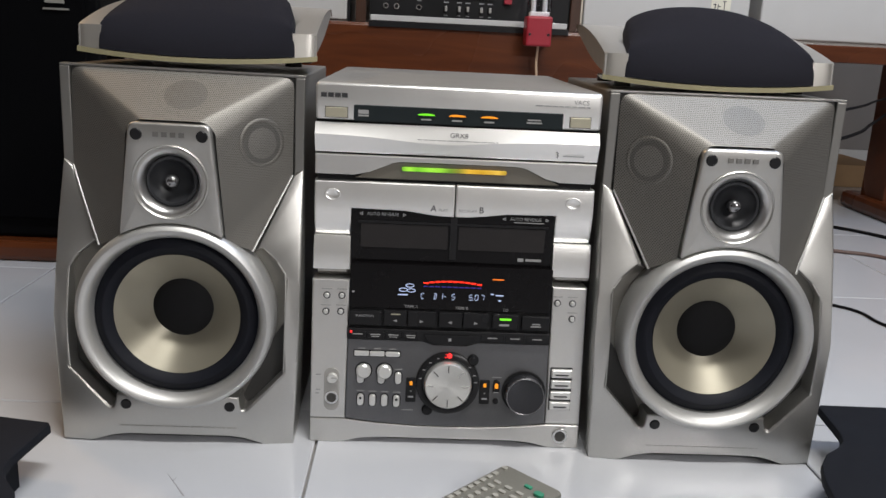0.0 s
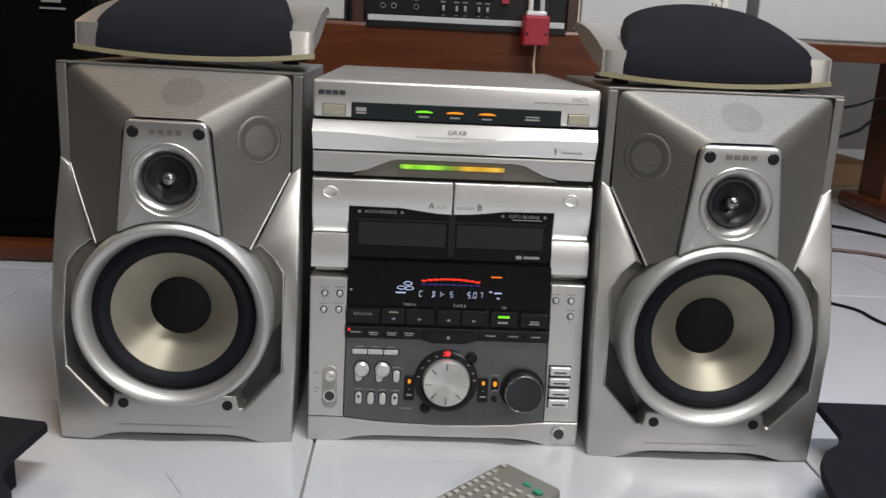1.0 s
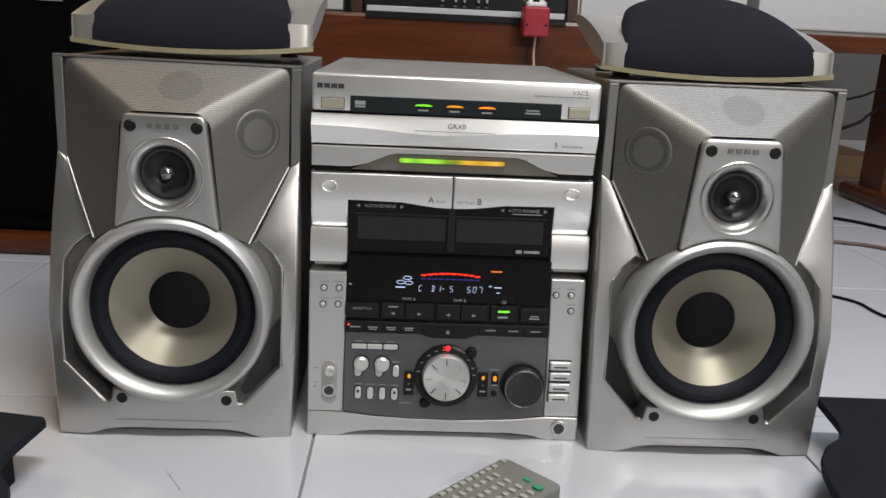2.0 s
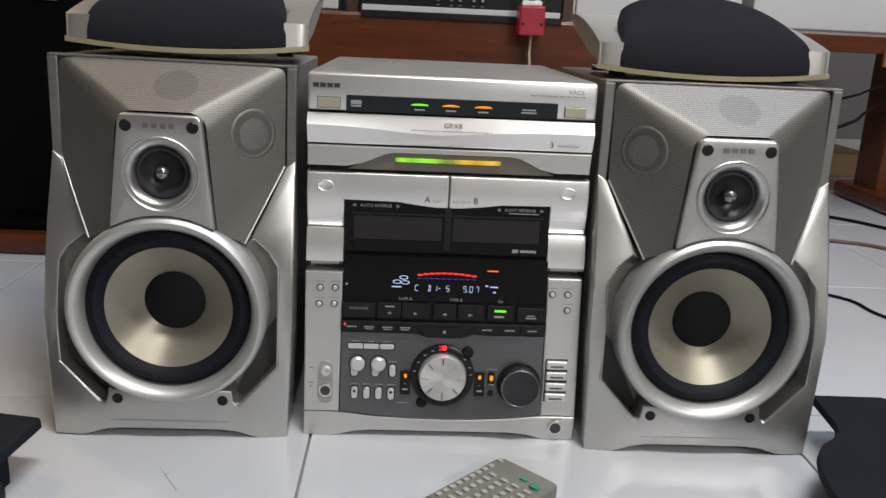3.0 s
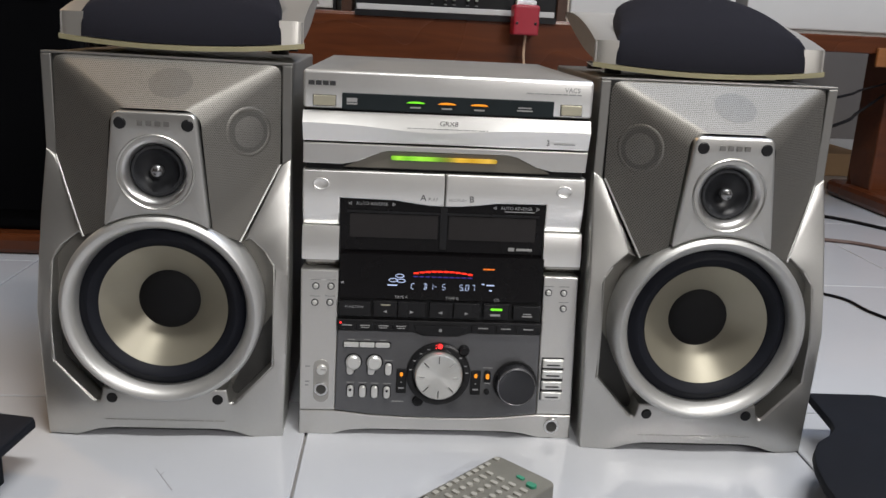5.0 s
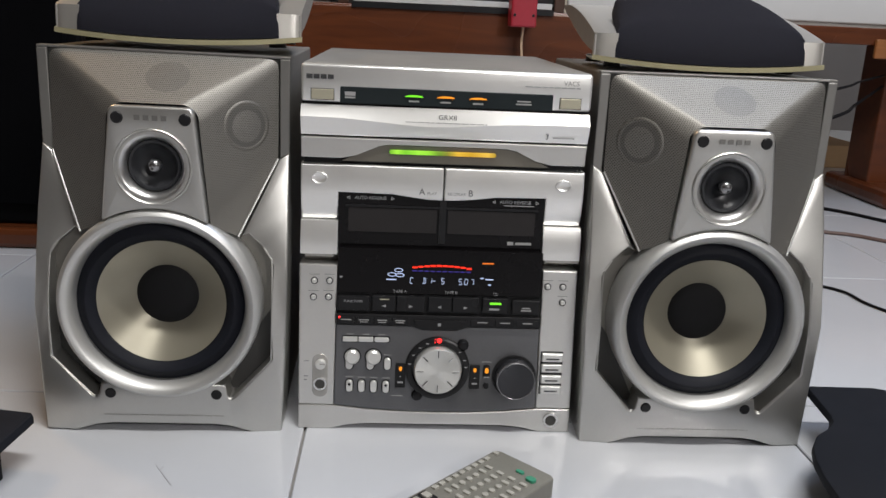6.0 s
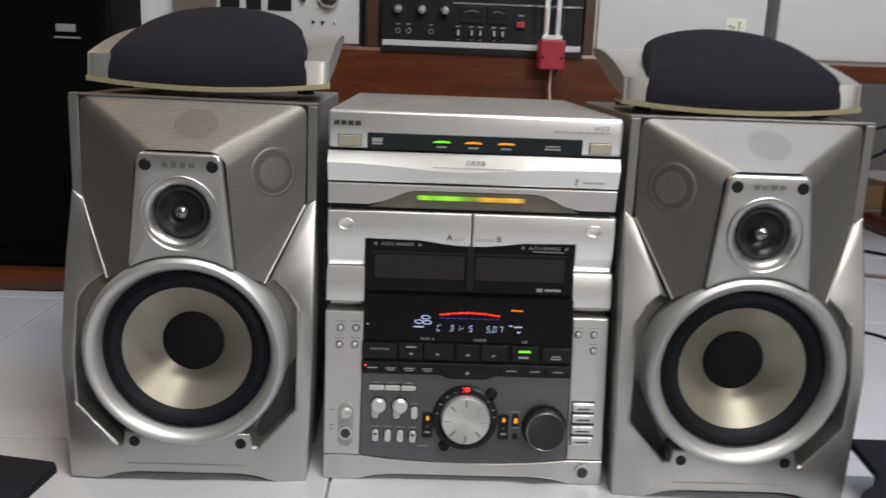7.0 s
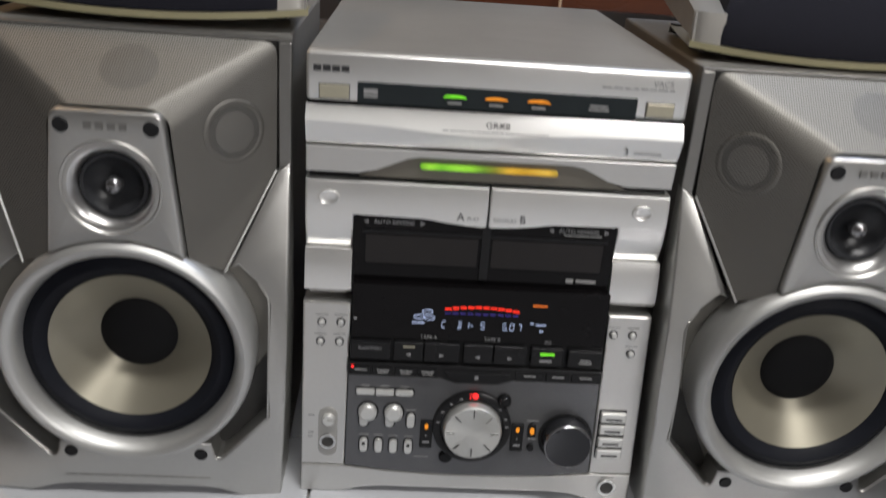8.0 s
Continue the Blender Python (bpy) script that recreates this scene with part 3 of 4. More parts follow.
for strokes, x in (("adef", -0.0305), ("abcdm", -0.0182), ("bc", -0.0120), ("g", -0.0080), ("acdfg", 0.0005), ("acdfg", 0.0180), ("abcdef", 0.0240), ("abc", 0.0300)):
    for k in strokes:
        u0, v0, u1, v1 = STROKES[k]
        a = Vector((x + u0 * 0.0030 + v0 * 0.0006, 0.1560 + v0 * 0.0056))
        b = Vector((x + u1 * 0.0030 + v1 * 0.0006, 0.1560 + v1 * 0.0056))
        d = (b - a).normalized()
        n, a, b = Vector((-d.y, d.x)) * 0.00028, a + d * 0.0003, b - d * 0.0003
        part("display_digit", prism([tuple(p) for p in (a - n, b - n, b + n, a + n)], -0.0024, -0.0018), VFD_WHITE, st, xf=LEAN)
bar(0.0218, 0.0224, 0.1556, 0.1562, -0.0022, VFD_WHITE, st, "display_digit", xf=LEAN)
for x, z in ((-0.0485, 0.1645), (-0.0405, 0.1640), (-0.0420, 0.1690)):
    ring = arc(0, 0, 1, 0, 340, 17)
    part("disc_icon", prism([(x + 0.0045 * a, z + 0.0021 * b) for a, b in ring], -0.0024, -0.0018, holes=([(x + 0.0036 * a, z + 0.0014 * b) for a, b in ring],)), VFD_WHITE, st, xf=LEAN)
bar(-0.0540, -0.0440, 0.1588, 0.1600, -0.0022, VFD_WHITE, st, "display_mark", xf=LEAN)
bar(0.0410, 0.0525, 0.1775, 0.1788, -0.0022, VFD_ORANGE, st, "display_mark", xf=LEAN)
bar(0.0400, 0.0430, 0.1622, 0.1634, -0.0022, VFD_WHITE, st, "display_mark", xf=LEAN)
bar(0.0450, 0.0530, 0.1612, 0.1624, -0.0022, VFD_WHITE, st, "display_mark", xf=LEAN)
bar(0.0480, 0.0510, 0.1558, 0.1570, -0.0022, VFD_WHITE, st, "display_mark", xf=LEAN)
bar(-0.1000, -0.0975, 0.1600, 0.1618, -0.0022, INK_PALE, st, "display_mark", xf=LEAN)

# knobs and buttons of the control panel
jx, jz = 0.0005, 0.0680
part("jog_surround", lathe([(0.0330, -0.001), (0.0325, -0.0045), (0.0300, -0.0060), (0.0265, -0.0060), (0.0255, -0.004)], jx, jz, 64), BLACK, st, "black jog dial surround", True, xf=LEAN)
jog = part("jog_dial", lathe([(0.0242, -0.002), (0.0240, -0.0125), (0.0228, -0.0142), (0.0170, -0.0136), (0.0, -0.0132)], jx, jz, 72), DIAL, st, "silver jog dial", True, xf=LEAN)
for a in (0, 45, 90, 135, 180, 225, 270, 315):
    m = LEAN @ Matrix.Translation((jx, 0, jz)) @ Matrix.Rotation(radians(a), 4, "Y")
    part("dial_mark", box(0.0145, 0.0215, -0.0144, -0.0138, -0.0004, 0.0004), INK if a in (90, 270, 135, 45, 225) else BRIGHT, jog, xf=m)
part("dial_lamp", lathe([(0, -0.0075), (0.0022, -0.0070), (0.0028, -0.0055)], 0.0012, 0.0978, 16), LED_RED, st, "lit red dial lamp", xf=LEAN)
bar(-0.0035, -0.0022, 0.0955, 0.0970, -0.0062, LED_RED, st, "dial_lamp", xf=LEAN)
bar(-0.0035, -0.0022, 0.0990, 0.1000, -0.0062, LED_RED, st, "dial_lamp", xf=LEAN)
for a in (112, 130, 150, 170, 40, 20, 5):
    cx, cz = jx + 0.0288 * math.cos(radians(a)), jz + 0.0288 * math.sin(radians(a))
    bar(cx - 0.0014, cx + 0.0014, cz - 0.0005, cz + 0.0005, -0.0062, INK_PALE, st, xf=LEAN)
part("select_button", lathe([(0, -0.0085), (0.0035, -0.0080), (0.0056, -0.0055), (0.0060, -0.001)], 0.0255, 0.0935, 28), KEY, st, "round black button", True, xf=LEAN)
part("select_button", lathe([(0, -0.0055), (0.0045, -0.0050), (0.0056, -0.0035), (0.0060, -0.001)], -0.0195, 0.0385, 28), KEY, st, "round black button", True, xf=LEAN)
# lighter ring that carries the highlight on the knob's edge
part("volume_edge_highlight", lathe([(0.0197, -0.0150), (0.0196, -0.0166), (0.0188, -0.0176), (0.0183, -0.0174)], 0.0795, 0.0605, 64), KNOB_RIM, st, "knob edge ring lightened for its highlight", True, xf=LEAN)
part("volume_collar", lathe([(0.0228, -0.001), (0.0226, -0.0034), (0.0200, -0.0035)], 0.0795, 0.0605, 56), BLACK, st, smooth=True, xf=LEAN)
part("volume_knob", lathe([(0.0198, -0.002), (0.0196, -0.0160), (0.0186, -0.0172), (0.0170, -0.0168), (0.0, -0.0162)], 0.0795, 0.0605, 64), KNOB_FACE, st, "dark grey volume knob", True, xf=LEAN)
# the shadow outlines around these keys are black shapes laid beneath them
for x in (-0.0860, -0.0648):
    part("key_outline_shade", prism(rounded(x - 0.0076, x + 0.0016, 0.0643, 0.0800, 0.0044), -0.0024, 0.0, 0.0), BLACK, st, xf=LEAN)
    part("key_outline_shade", lathe([(0.0090, -0.0018), (0.0089, -0.0025), (0.0070, -0.0025)], x, 0.0785, 32), BLACK, st, xf=LEAN)
    part("stem_key", prism(rounded(x - 0.0036 - 0.003, x + 0.0036 - 0.003, 0.0655, 0.0800, 0.0034), -0.0050, 0.0, 0.0008), BUTTON, st, xf=LEAN)
    part("round_key", lathe([(0, -0.0080), (0.0056, -0.0077), (0.0074, -0.0060), (0.0077, -0.001)], x, 0.0785, 32), BUTTON, st, "round silver key", True, xf=LEAN)
for x, z in ((-0.0505, 0.0718), (-0.0885, 0.0478), (-0.0762, 0.0476), (-0.0640, 0.0474), (-0.0515, 0.0472)):
    part("key_outline_shade", prism(rounded(x - 0.0043, x + 0.0043, z - 0.0073, z + 0.0072, 0.0041), -0.0024, 0.0, 0.0), BLACK, st, xf=LEAN)
    part("pill_key", prism(rounded(x - 0.0033, x + 0.0033, z - 0.0062, z + 0.0062, 0.0031), -0.0055, 0.0, 0.0012), BUTTON, st, "silver pill key", xf=LEAN)
    if x in (-0.0885, -0.0515):
        part("pill_dot", lathe([(0, -0.0060), (0.0014, -0.0058), (0.0016, -0.005)], x, z + 0.002, 12), BLACK, st, xf=LEAN)
    bar(x - 0.004, x + 0.004, z + 0.0085, z + 0.0093, -0.0020, INK_GREY, st, xf=LEAN)
part("key_outline_shade", prism(rounded(-0.0970, -0.0484, 0.0934, 0.1004, 0.002), -0.0024, 0.0, 0.0), BLACK, st, xf=LEAN)
for k in range(3):
    x0 = -0.0960 + k * 0.0158
    part("top_key", prism(rounded(x0, x0 + 0.0150, 0.0945, 0.0995, 0.0022 if k == 2 else 0.0008), -0.0050, 0.0, 0.0009), BUTTON, st, "flat silver key", xf=LEAN)
    bar(x0 + 0.004, x0 + 0.011, 0.1015, 0.1023, -0.0020, INK_GREY, st, xf=LEAN)
for x in (-0.0370, 0.0390):
    blk = part("skip_block", prism(rounded(x - 0.0052, x + 0.0052, 0.0465, 0.0725, 0.0012), -0.0035, 0.0, 0.0006), BLACK, st, "black skip key block", xf=LEAN)
    part("amber_lamp", prism(rounded(x - 0.0015, x + 0.0015, 0.0648, 0.0690, 0.0012), -0.0042, -0.003), LED_AMBER, blk, "lit amber lamp", xf=LEAN)
    bar(x - 0.0028, x + 0.0028, 0.0515, 0.0532, -0.0036, INK_PALE, blk, xf=LEAN)
    bar(x - 0.0008, x + 0.0008, 0.0580, 0.0590, -0.0036, INK_PALE, blk, xf=LEAN)
part("effect_key", prism(rounded(0.0475, 0.0545, 0.0580, 0.0730, 0.0034), -0.0040, 0.0, 0.0008), BLACK, st, "black oval key", xf=LEAN)
part("amber_lamp", prism(rounded(0.0492, 0.0528, 0.0640, 0.0695, 0.0016), -0.0048, -0.003), LED_AMBER, st, "lit amber lamp", xf=LEAN)
bar(0.0482, 0.0540, 0.0592, 0.0602, -0.0042, INK_PALE, st, xf=LEAN)
part("effect_dot", lathe([(0, -0.0045), (0.0026, -0.0042), (0.0032, -0.002)], 0.0510, 0.0498, 20), BLACK, st, smooth=True, xf=LEAN)
bar(0.046, 0.056, 0.0750, 0.0758, -0.0020, INK_GREY, st, xf=LEAN)
bar(-0.046, -0.034, 0.0370, 0.0378, -0.0020, INK_GREY, st, xf=LEAN)
# sockets and small keys on the side fascias
part("socket_hollow", prism(rounded(-0.1262, -0.1105, 0.0345, 0.0800, 0.0075), -0.0016, 0.002, 0.0006), SILVER_DARK, st, "capsule-shaped socket hollow", xf=LEAN)
part("mic_socket", lathe([(0.0072, -0.0016), (0.0068, -0.0030), (0.0050, -0.0030), (0.0042, -0.001)], -0.1182, 0.0485, 28), BRIGHT, st, smooth=True, xf=LEAN)
part("socket_hole", lathe([(0, -0.0022), (0.0047, -0.0024), (0.005, -0.001)], -0.1182, 0.0485, 24), PORT, st, "flat dark disc with the socket hole's shade in its colour", xf=LEAN)
part("level_knob", lathe([(0, -0.0060), (0.0045, -0.0058), (0.0052, -0.0045), (0.0054, -0.001)], -0.1178, 0.0695, 24), BUTTON, st, smooth=True, xf=LEAN)
part("knob_slot", box(-0.1185, -0.1130, -0.0064, -0.0058, 0.0700, 0.0712), SILVER_DARK, st, xf=LEAN @ Matrix.Translation((0.0, 0, 0)))
bar(-0.1345, -0.1295, 0.0720, 0.0730, -0.0013, INK_GREY, st, xf=LEAN)
bar(-0.1345, -0.1300, 0.0560, 0.0570, -0.0013, INK_GREY, st, xf=LEAN)
bar(-0.1345, -0.1310, 0.0520, 0.0530, -0.0013, INK_GREY, st, xf=LEAN)
part("phone_socket", lathe([(0.0082, -0.001), (0.0078, -0.0034), (0.0056, -0.0034), (0.0050, -0.001)], 0.1205, 0.0135, 32), BRIGHT, st, "headphone socket collar", True, xf=LEAN)
part("socket_hole", lathe([(0, -0.0024), (0.0052, -0.0026), (0.0055, -0.001)], 0.1205, 0.0135, 24), PORT, st, "flat dark disc with the socket hole's shade in its colour", xf=LEAN)
bar(0.115, 0.126, 0.0225, 0.0233, -0.0013, INK_GREY, st, xf=LEAN)
for x, z in ((-0.1250, 0.1560), (-0.1100, 0.1562), (-0.1258, 0.1392), (-0.1108, 0.1396), (0.1085, 0.1560), (0.1240, 0.1560), (0.1246, 0.1398)):
    # a dark ring puts the outline shade around each small key
    part("small_key_outline_shade", lathe([(0.0037, -0.0010), (0.0036, -0.0016), (0.0024, -0.0016)], x, z, 24), INK, st, smooth=True, xf=LEAN)
    part("small_key", lathe([(0, -0.0042), (0.0018, -0.0040), (0.0024, -0.0032), (0.0026, -0.001)], x, z, 24), BUTTON, st, "small round silver key", True, xf=LEAN)
    bar(x - 0.005, x + 0.005, z + 0.0062, z + 0.0069, -0.0013, INK_GREY, st, xf=LEAN)
# dark plate that gives the gaps between the bank keys their shade
part("key_bank_gap_shade", prism(rounded(0.1062, 0.1292, 0.0420, 0.0880, 0.001), -0.0018, 0.002, 0.0004), INK, st, xf=LEAN)
for k, z in enumerate((0.0424, 0.0537, 0.0655, 0.0768)):
    part("bank_key", box(0.1068, 0.1286, -0.0058, -0.001, z + 0.0008, z + 0.0098, 0.0014), BUTTON, st, "wide silver key", xf=LEAN)
    bar(0.1110, 0.1245, z + 0.0036, z + 0.0050, -0.0060, INK, st, xf=LEAN)

# ---- remote control on the floor ----
def remote():
    rm = thing("remote_control", (0.0800, -0.1300, 0), "grey remote control with pale keys lying on the tiles", "remote control")
    ux = Vector((0.700, -0.714, 0)).normalized()          # across
    uy = Vector((-0.714, -0.700, 0)).normalized()         # along
    rm.matrix_world = Matrix.Translation((0.0800, -0.1300, 0)) @ Matrix((( *ux, ), ( *uy, ), (0, 0, 1))).transposed().to_4x4()
    w, L = 0.0345, 0.185
    poly = rounded(-w, w, 0.0, L, 0.007)
    # outline laid flat: x across, y along, thickness upwards
    def slab(outline, z0, z1, bevel=0.0):
        bm = prism(outline, 0.0, 1.0, 0.0)
        for v in bm.verts:
            x, y, z = v.co
            v.co = Vector((x, z, z1 if y < 0.5 else z0))
        if bevel:
            bm.normal_update()
            es = [e for e in bm.edges if all(abs(v.co.z - z1) < 1e-6 for v in e.verts)]
            bmesh.ops.bevel(bm, geom=es, offset=bevel, segments=2, profile=0.5, affect="EDGES")
        return bm
    part("shell", slab(poly, 0.001, 0.020, 0.002), REMOTE, rm, "grey plastic shell")

    def key(x, y, w2, l2, m, name="key", r=0.0012, h=0.0218):
        part(name, slab(rounded(x - w2, x + w2, y - l2, y + l2, r), 0.019, h, 0.0005), m, rm)
    key(-0.0285, 0.0085, 0.0028, 0.0022, REMOTE_KEY)
    key(0.0075, 0.0185, 0.0042, 0.0022, GREEN_KEY, "sleep_key", 0.002)
    key(0.0225, 0.0225, 0.0050, 0.0036, GREEN_KEY, "power_key", 0.0034, 0.0226)
    for k in range(9):
        key(-0.0280, 0.0225 + k * 0.0088, 0.0024, 0.0028, REMOTE_KEY, r=0.0008)
    for r in range(7):
        for c in range(4):
            x, y = -0.0165 + c * 0.0130, 0.0335 + r * 0.0092
            if r in (2, 3, 4) and c < 3:
                key(x, y, 0.0030, 0.0026, REMOTE_KEY, r=0.0025)
            else:
                key(x, y, 0.0038, 0.0020, REMOTE_KEY)
    part("dark_field", slab(rounded(-0.0315, 0.030, 0.102, 0.140, 0.002), 0.0195, 0.0204), BLACK, rm, "dark key field")
    for r in range(3):
        for c in range(4):
            key(-0.024 + c * 0.0145, 0.1080 + r * 0.0120, 0.0040, 0.0036, REMOTE_KEY, r=0.001, h=0.0225)
    return rm


remote()


# ---- dark stands at both sides ----
def floor_pad(at, s, turn):
    pd = thing("floor_stand", at, "dark navy moulded stand with a waisted top on the tiles", "stand", "pair of dark stands")
    pd.rotation_euler = (0, 0, radians(turn))
    side = [(-0.002, -0.004), (-0.006, -0.040), (-0.009, -0.066), (-0.014, -0.082), (-0.026, -0.096), (-0.044, -0.110), (-0.058, -0.130), (-0.068, -0.155), (-0.075, -0.185), (-0.080, -0.225), (-0.078, -0.30)]
    top = [(0.002, 0.0), (0.072, -0.001), (0.115, -0.022), (0.20, -0.11), (0.22, -0.30)] + side[::-1]

    def slab(shrink, z0, z1, bevel):
        bm = bmesh.new()
        vs = [bm.verts.new((s * (0.06 + (x - 0.06) * shrink), -0.14 + (y + 0.14) * shrink, z1)) for x, y in top]
        es = [bm.edges.new((a, b)) for a, b in zip(vs, vs[1:] + vs[:1])]
        bmesh.ops.triangle_fill(bm, edges=es, use_beauty=True)
        got = bmesh.ops.extrude_face_region(bm, geom=bm.faces[:], use_keep_orig=True)
        for v in got["geom"]:
            if isinstance(v, bmesh.types.BMVert):
                v.co.z = z0
        bm.normal_update()
        rim = [e for e in bm.edges if all(abs(v.co.z - z1) < 1e-6 for v in e.verts) and any(abs(f.normal.z) < 0.5 for f in e.link_faces)]
        bmesh.ops.bevel(bm, geom=rim, offset=bevel, segments=2, profile=0.5, affect="EDGES")
        return bm
    part("top_slab", slab(1.0, 0.041, 0.050, 0.003), NAVY, pd, "flat dark top slab", True)
    part("foot", slab(0.78, 0.0, 0.042, 0.002), NAVY, pd, "inset dark foot", True)
    return pd


floor_pad((-0.370, -0.105, 0), -1, -12)
floor_pad((0.400, -0.013, 0), 1, 0)
# ---- main loudspeakers ----
def loudspeaker(at, turn, lean, inner, label):
    """A loudspeaker with its front to -y; inner is the side (1: +x) of the round driver behind the grille."""
    sp = thing("loudspeaker", at, label, "loudspeaker", "pair of main loudspeakers")
    sp.rotation_euler = (0, radians(lean), radians(turn))
    W, H = 0.1168, 0.3705
    part("cabinet", box(-W + 0.003, W - 0.003, 0.008, 0.27, 0.004, H - 0.001, 0.002), CABINET, sp, "grey vinyl cabinet")
    # rim: a thin lid strip above and two upright strips beside the grille
    gx, gt, gb = 0.1062, H - 0.0026, 0.2735
    part("rim", box(-W, W, 0.0015, 0.014, H - 0.0022, H, 0.0006), RIM, sp, "narrow rim, darkened in colour for its shade")
    for s in (-1, 1):
        x0, x1 = sorted((s * (gx + 0.0008), s * W))
        part("rim", box(x0, x1, 0.0005, 0.012, 0.25, H - 0.0024, 0.0012), RIM, sp, "narrow rim, darkened in colour for its shade")
    # folded grille in one sheet: a top facet and two side facets with soft folds, rising to the tweeter plate
    px0, pz0, px1, pz1, py = 0.0380, 0.3245, 0.0480, 0.222, -0.0500
    tipx, tipz, tipy = 0.0730, 0.2030, -0.037
    n_side, n_fold, n_top = 10, 14, 14

    def lerp(a, b, t):
        return tuple(p + (q - p) * t for p, q in zip(a, b))

    def half(s):
        """Outer and inner border from the lower tip to the middle of the top."""
        outer, inside = [], []
        for k in range(n_side):
            t = k / n_side
            outer.append(lerp((s * gx, -0.003, gb), (s * gx, 0.001, gt - 0.024), t))
            inside.append(lerp((s * (px1 + 0.0015), py + 0.001, pz1 - 0.008), (s * (px0 + 0.003), py, pz0 - 0.016), t))
        for k in range(n_fold):
            a = radians(90 * k / n_fold)
            c, d = math.cos(a) ** 0.35, math.sin(a) ** 0.35
            outer.append((s * (gx - 0.024 + 0.024 * c), 0.0015, gt - 0.024 + 0.024 * d))
            inside.append((s * (px0 - 0.013 + 0.0160 * math.cos(a)), py + 0.0015 * math.sin(2 * a), pz0 - 0.0140 + 0.0160 * math.sin(a)))
        for k in range(n_top):
            t = k / n_top
            outer.append(lerp((s * (gx - 0.024), 0.002, gt), (0, 0.002, gt), t))
            inside.append(lerp((s * (px0 - 0.013), py, pz0 + 0.002), (0, py, pz0 + 0.002), t))
        return outer, inside
    oa, ia = half(1)
    ob_, ib = half(-1)
    outer = oa + [(0, 0.002, gt)] + ob_[::-1]
    inside = ia + [(0, py, pz0 + 0.002)] + ib[::-1]
    bm = bmesh.new()
    rows = []
    for p, q in zip(outer, inside):
        rows.append([bm.verts.new(lerp(p, q, k / 8)) for k in range(9)])
    for a, b in zip(rows, rows[1:]):
        for k in range(8):
            bm.faces.new((a[k], a[k + 1], b[k + 1], b[k]))
    for s, row in ((1, rows[0]), (-1, rows[-1])):       # the pointed lower corners
        tip = bm.verts.new((s * tipx, tipy, tipz))
        for k in range(8):
            bm.faces.new((row[k], row[k + 1], tip))
    part("grille", bm, MESH, sp, "perforated folded metal grille", True)
    part("backing", box(-gx, gx, 0.004, 0.0075, 0.2, gt), PORT, sp)
    for s in (-1, 1):
        part("edge_bead", tube([(s * gx, -0.0042, gb), (s * (gx + tipx) / 2, -0.0225, (gb + tipz) / 2), (s * tipx, -0.0395, tipz)], 0.0010, 6), RING, sp, smooth=True)
    # round drivers that show through the grille
    c = Vector(lerp((inner * gx, -0.0008, 0.313), (inner * (px0 + 0.005), py, 0.297), 0.43))
    e1 = (Vector((inner * (px0 + 0.004), py, 0.302)) - Vector((inner * gx, -0.001, 0.308))).normalized()
    e2 = Vector((-inner * 0.03, -0.006, 1.0)).normalized()
    nrm = e1.cross(e2).normalized()
    nrm = nrm if nrm.y < 0 else -nrm
    turnm = Matrix.Translation(c + nrm * 0.0008) @ Vector((0, -1, 0)).rotation_difference(nrm).to_matrix().to_4x4()
    part("driver_ring", lathe([(0.0240, 0.0010), (0.0228, 0.0002), (0.0208, 0.0001), (0.0195, 0.0005)], seg=48), MESH, sp, "round driver rim seen through the grille", True, xf=turnm)
    part("hidden_driver", lathe([(0.0196, 0.0004), (0.0165, 0.0002), (0.0150, 0.00025)], seg=48), MESH_DARK, sp, "dark ring seen through the grille", True, xf=turnm)
    part("hidden_driver", lathe([(0.0150, 0.0003), (0.0090, -0.0002), (0.0, -0.0004)], seg=48), MESH_LIGHT, sp, "round driver seen through the grille", True, xf=turnm)
    nt2 = Vector((0, -(gt - pz0 - 0.002), 0.052)).normalized()
    top = Matrix.Translation(Vector(lerp((0.008, 0.002, gt), (0.008, py, pz0 + 0.002), 0.47)) + nt2 * 0.0004) @ Vector((0, -1, 0)).rotation_difference(nt2).to_matrix().to_4x4()
    part("hidden_driver", lathe([(0.0, 0.0), (0.0120, 0.00005), (0.0200, 0.0002)], seg=40), MESH_DARK, sp, "round driver seen through the grille", True, xf=top)

    # tweeter plate with a hole for the horn
    tz = 0.2700
    plate = arc(px0 - 0.007, pz0 - 0.007, 0.007, 0, 90, 6) + arc(-px0 + 0.007, pz0 - 0.007, 0.007, 90, 180, 6) + [(-px1, pz1 - 0.002)] + arc(0, 0.1345, 0.0960, 119, 61, 14) + [(px1, pz1 - 0.002)]
    hole = arc(0, tz, 0.0290, 0, 351, 39)
    part("tweeter_plate", prism(plate, py - 0.006, py + 0.03, 0.0026, 3, holes=(hole,)), SILVER, sp, "silver tweeter plate", True)
    f = py - 0.006
    part("tweeter_groove", lathe([(0.0352, f + 0.0004), (0.0349, f - 0.0012), (0.0342, f - 0.0018), (0.0334, f - 0.0012), (0.0328, f - 0.0002), (0.0310, f - 0.0003), (0.0285, f + 0.0004)], 0, tz, 72), SILVER, sp, smooth=True)
    tw = part("tweeter", lathe([(0.0296, f - 0.0002), (0.0288, f + 0.0002), (0.0268, f + 0.0022), (0.0252, f + 0.0052), (0.0243, f + 0.0080), (0.0242, f + 0.012)], 0, tz, 72), TWEETER_RING, sp, "bright flared tweeter ring", True)
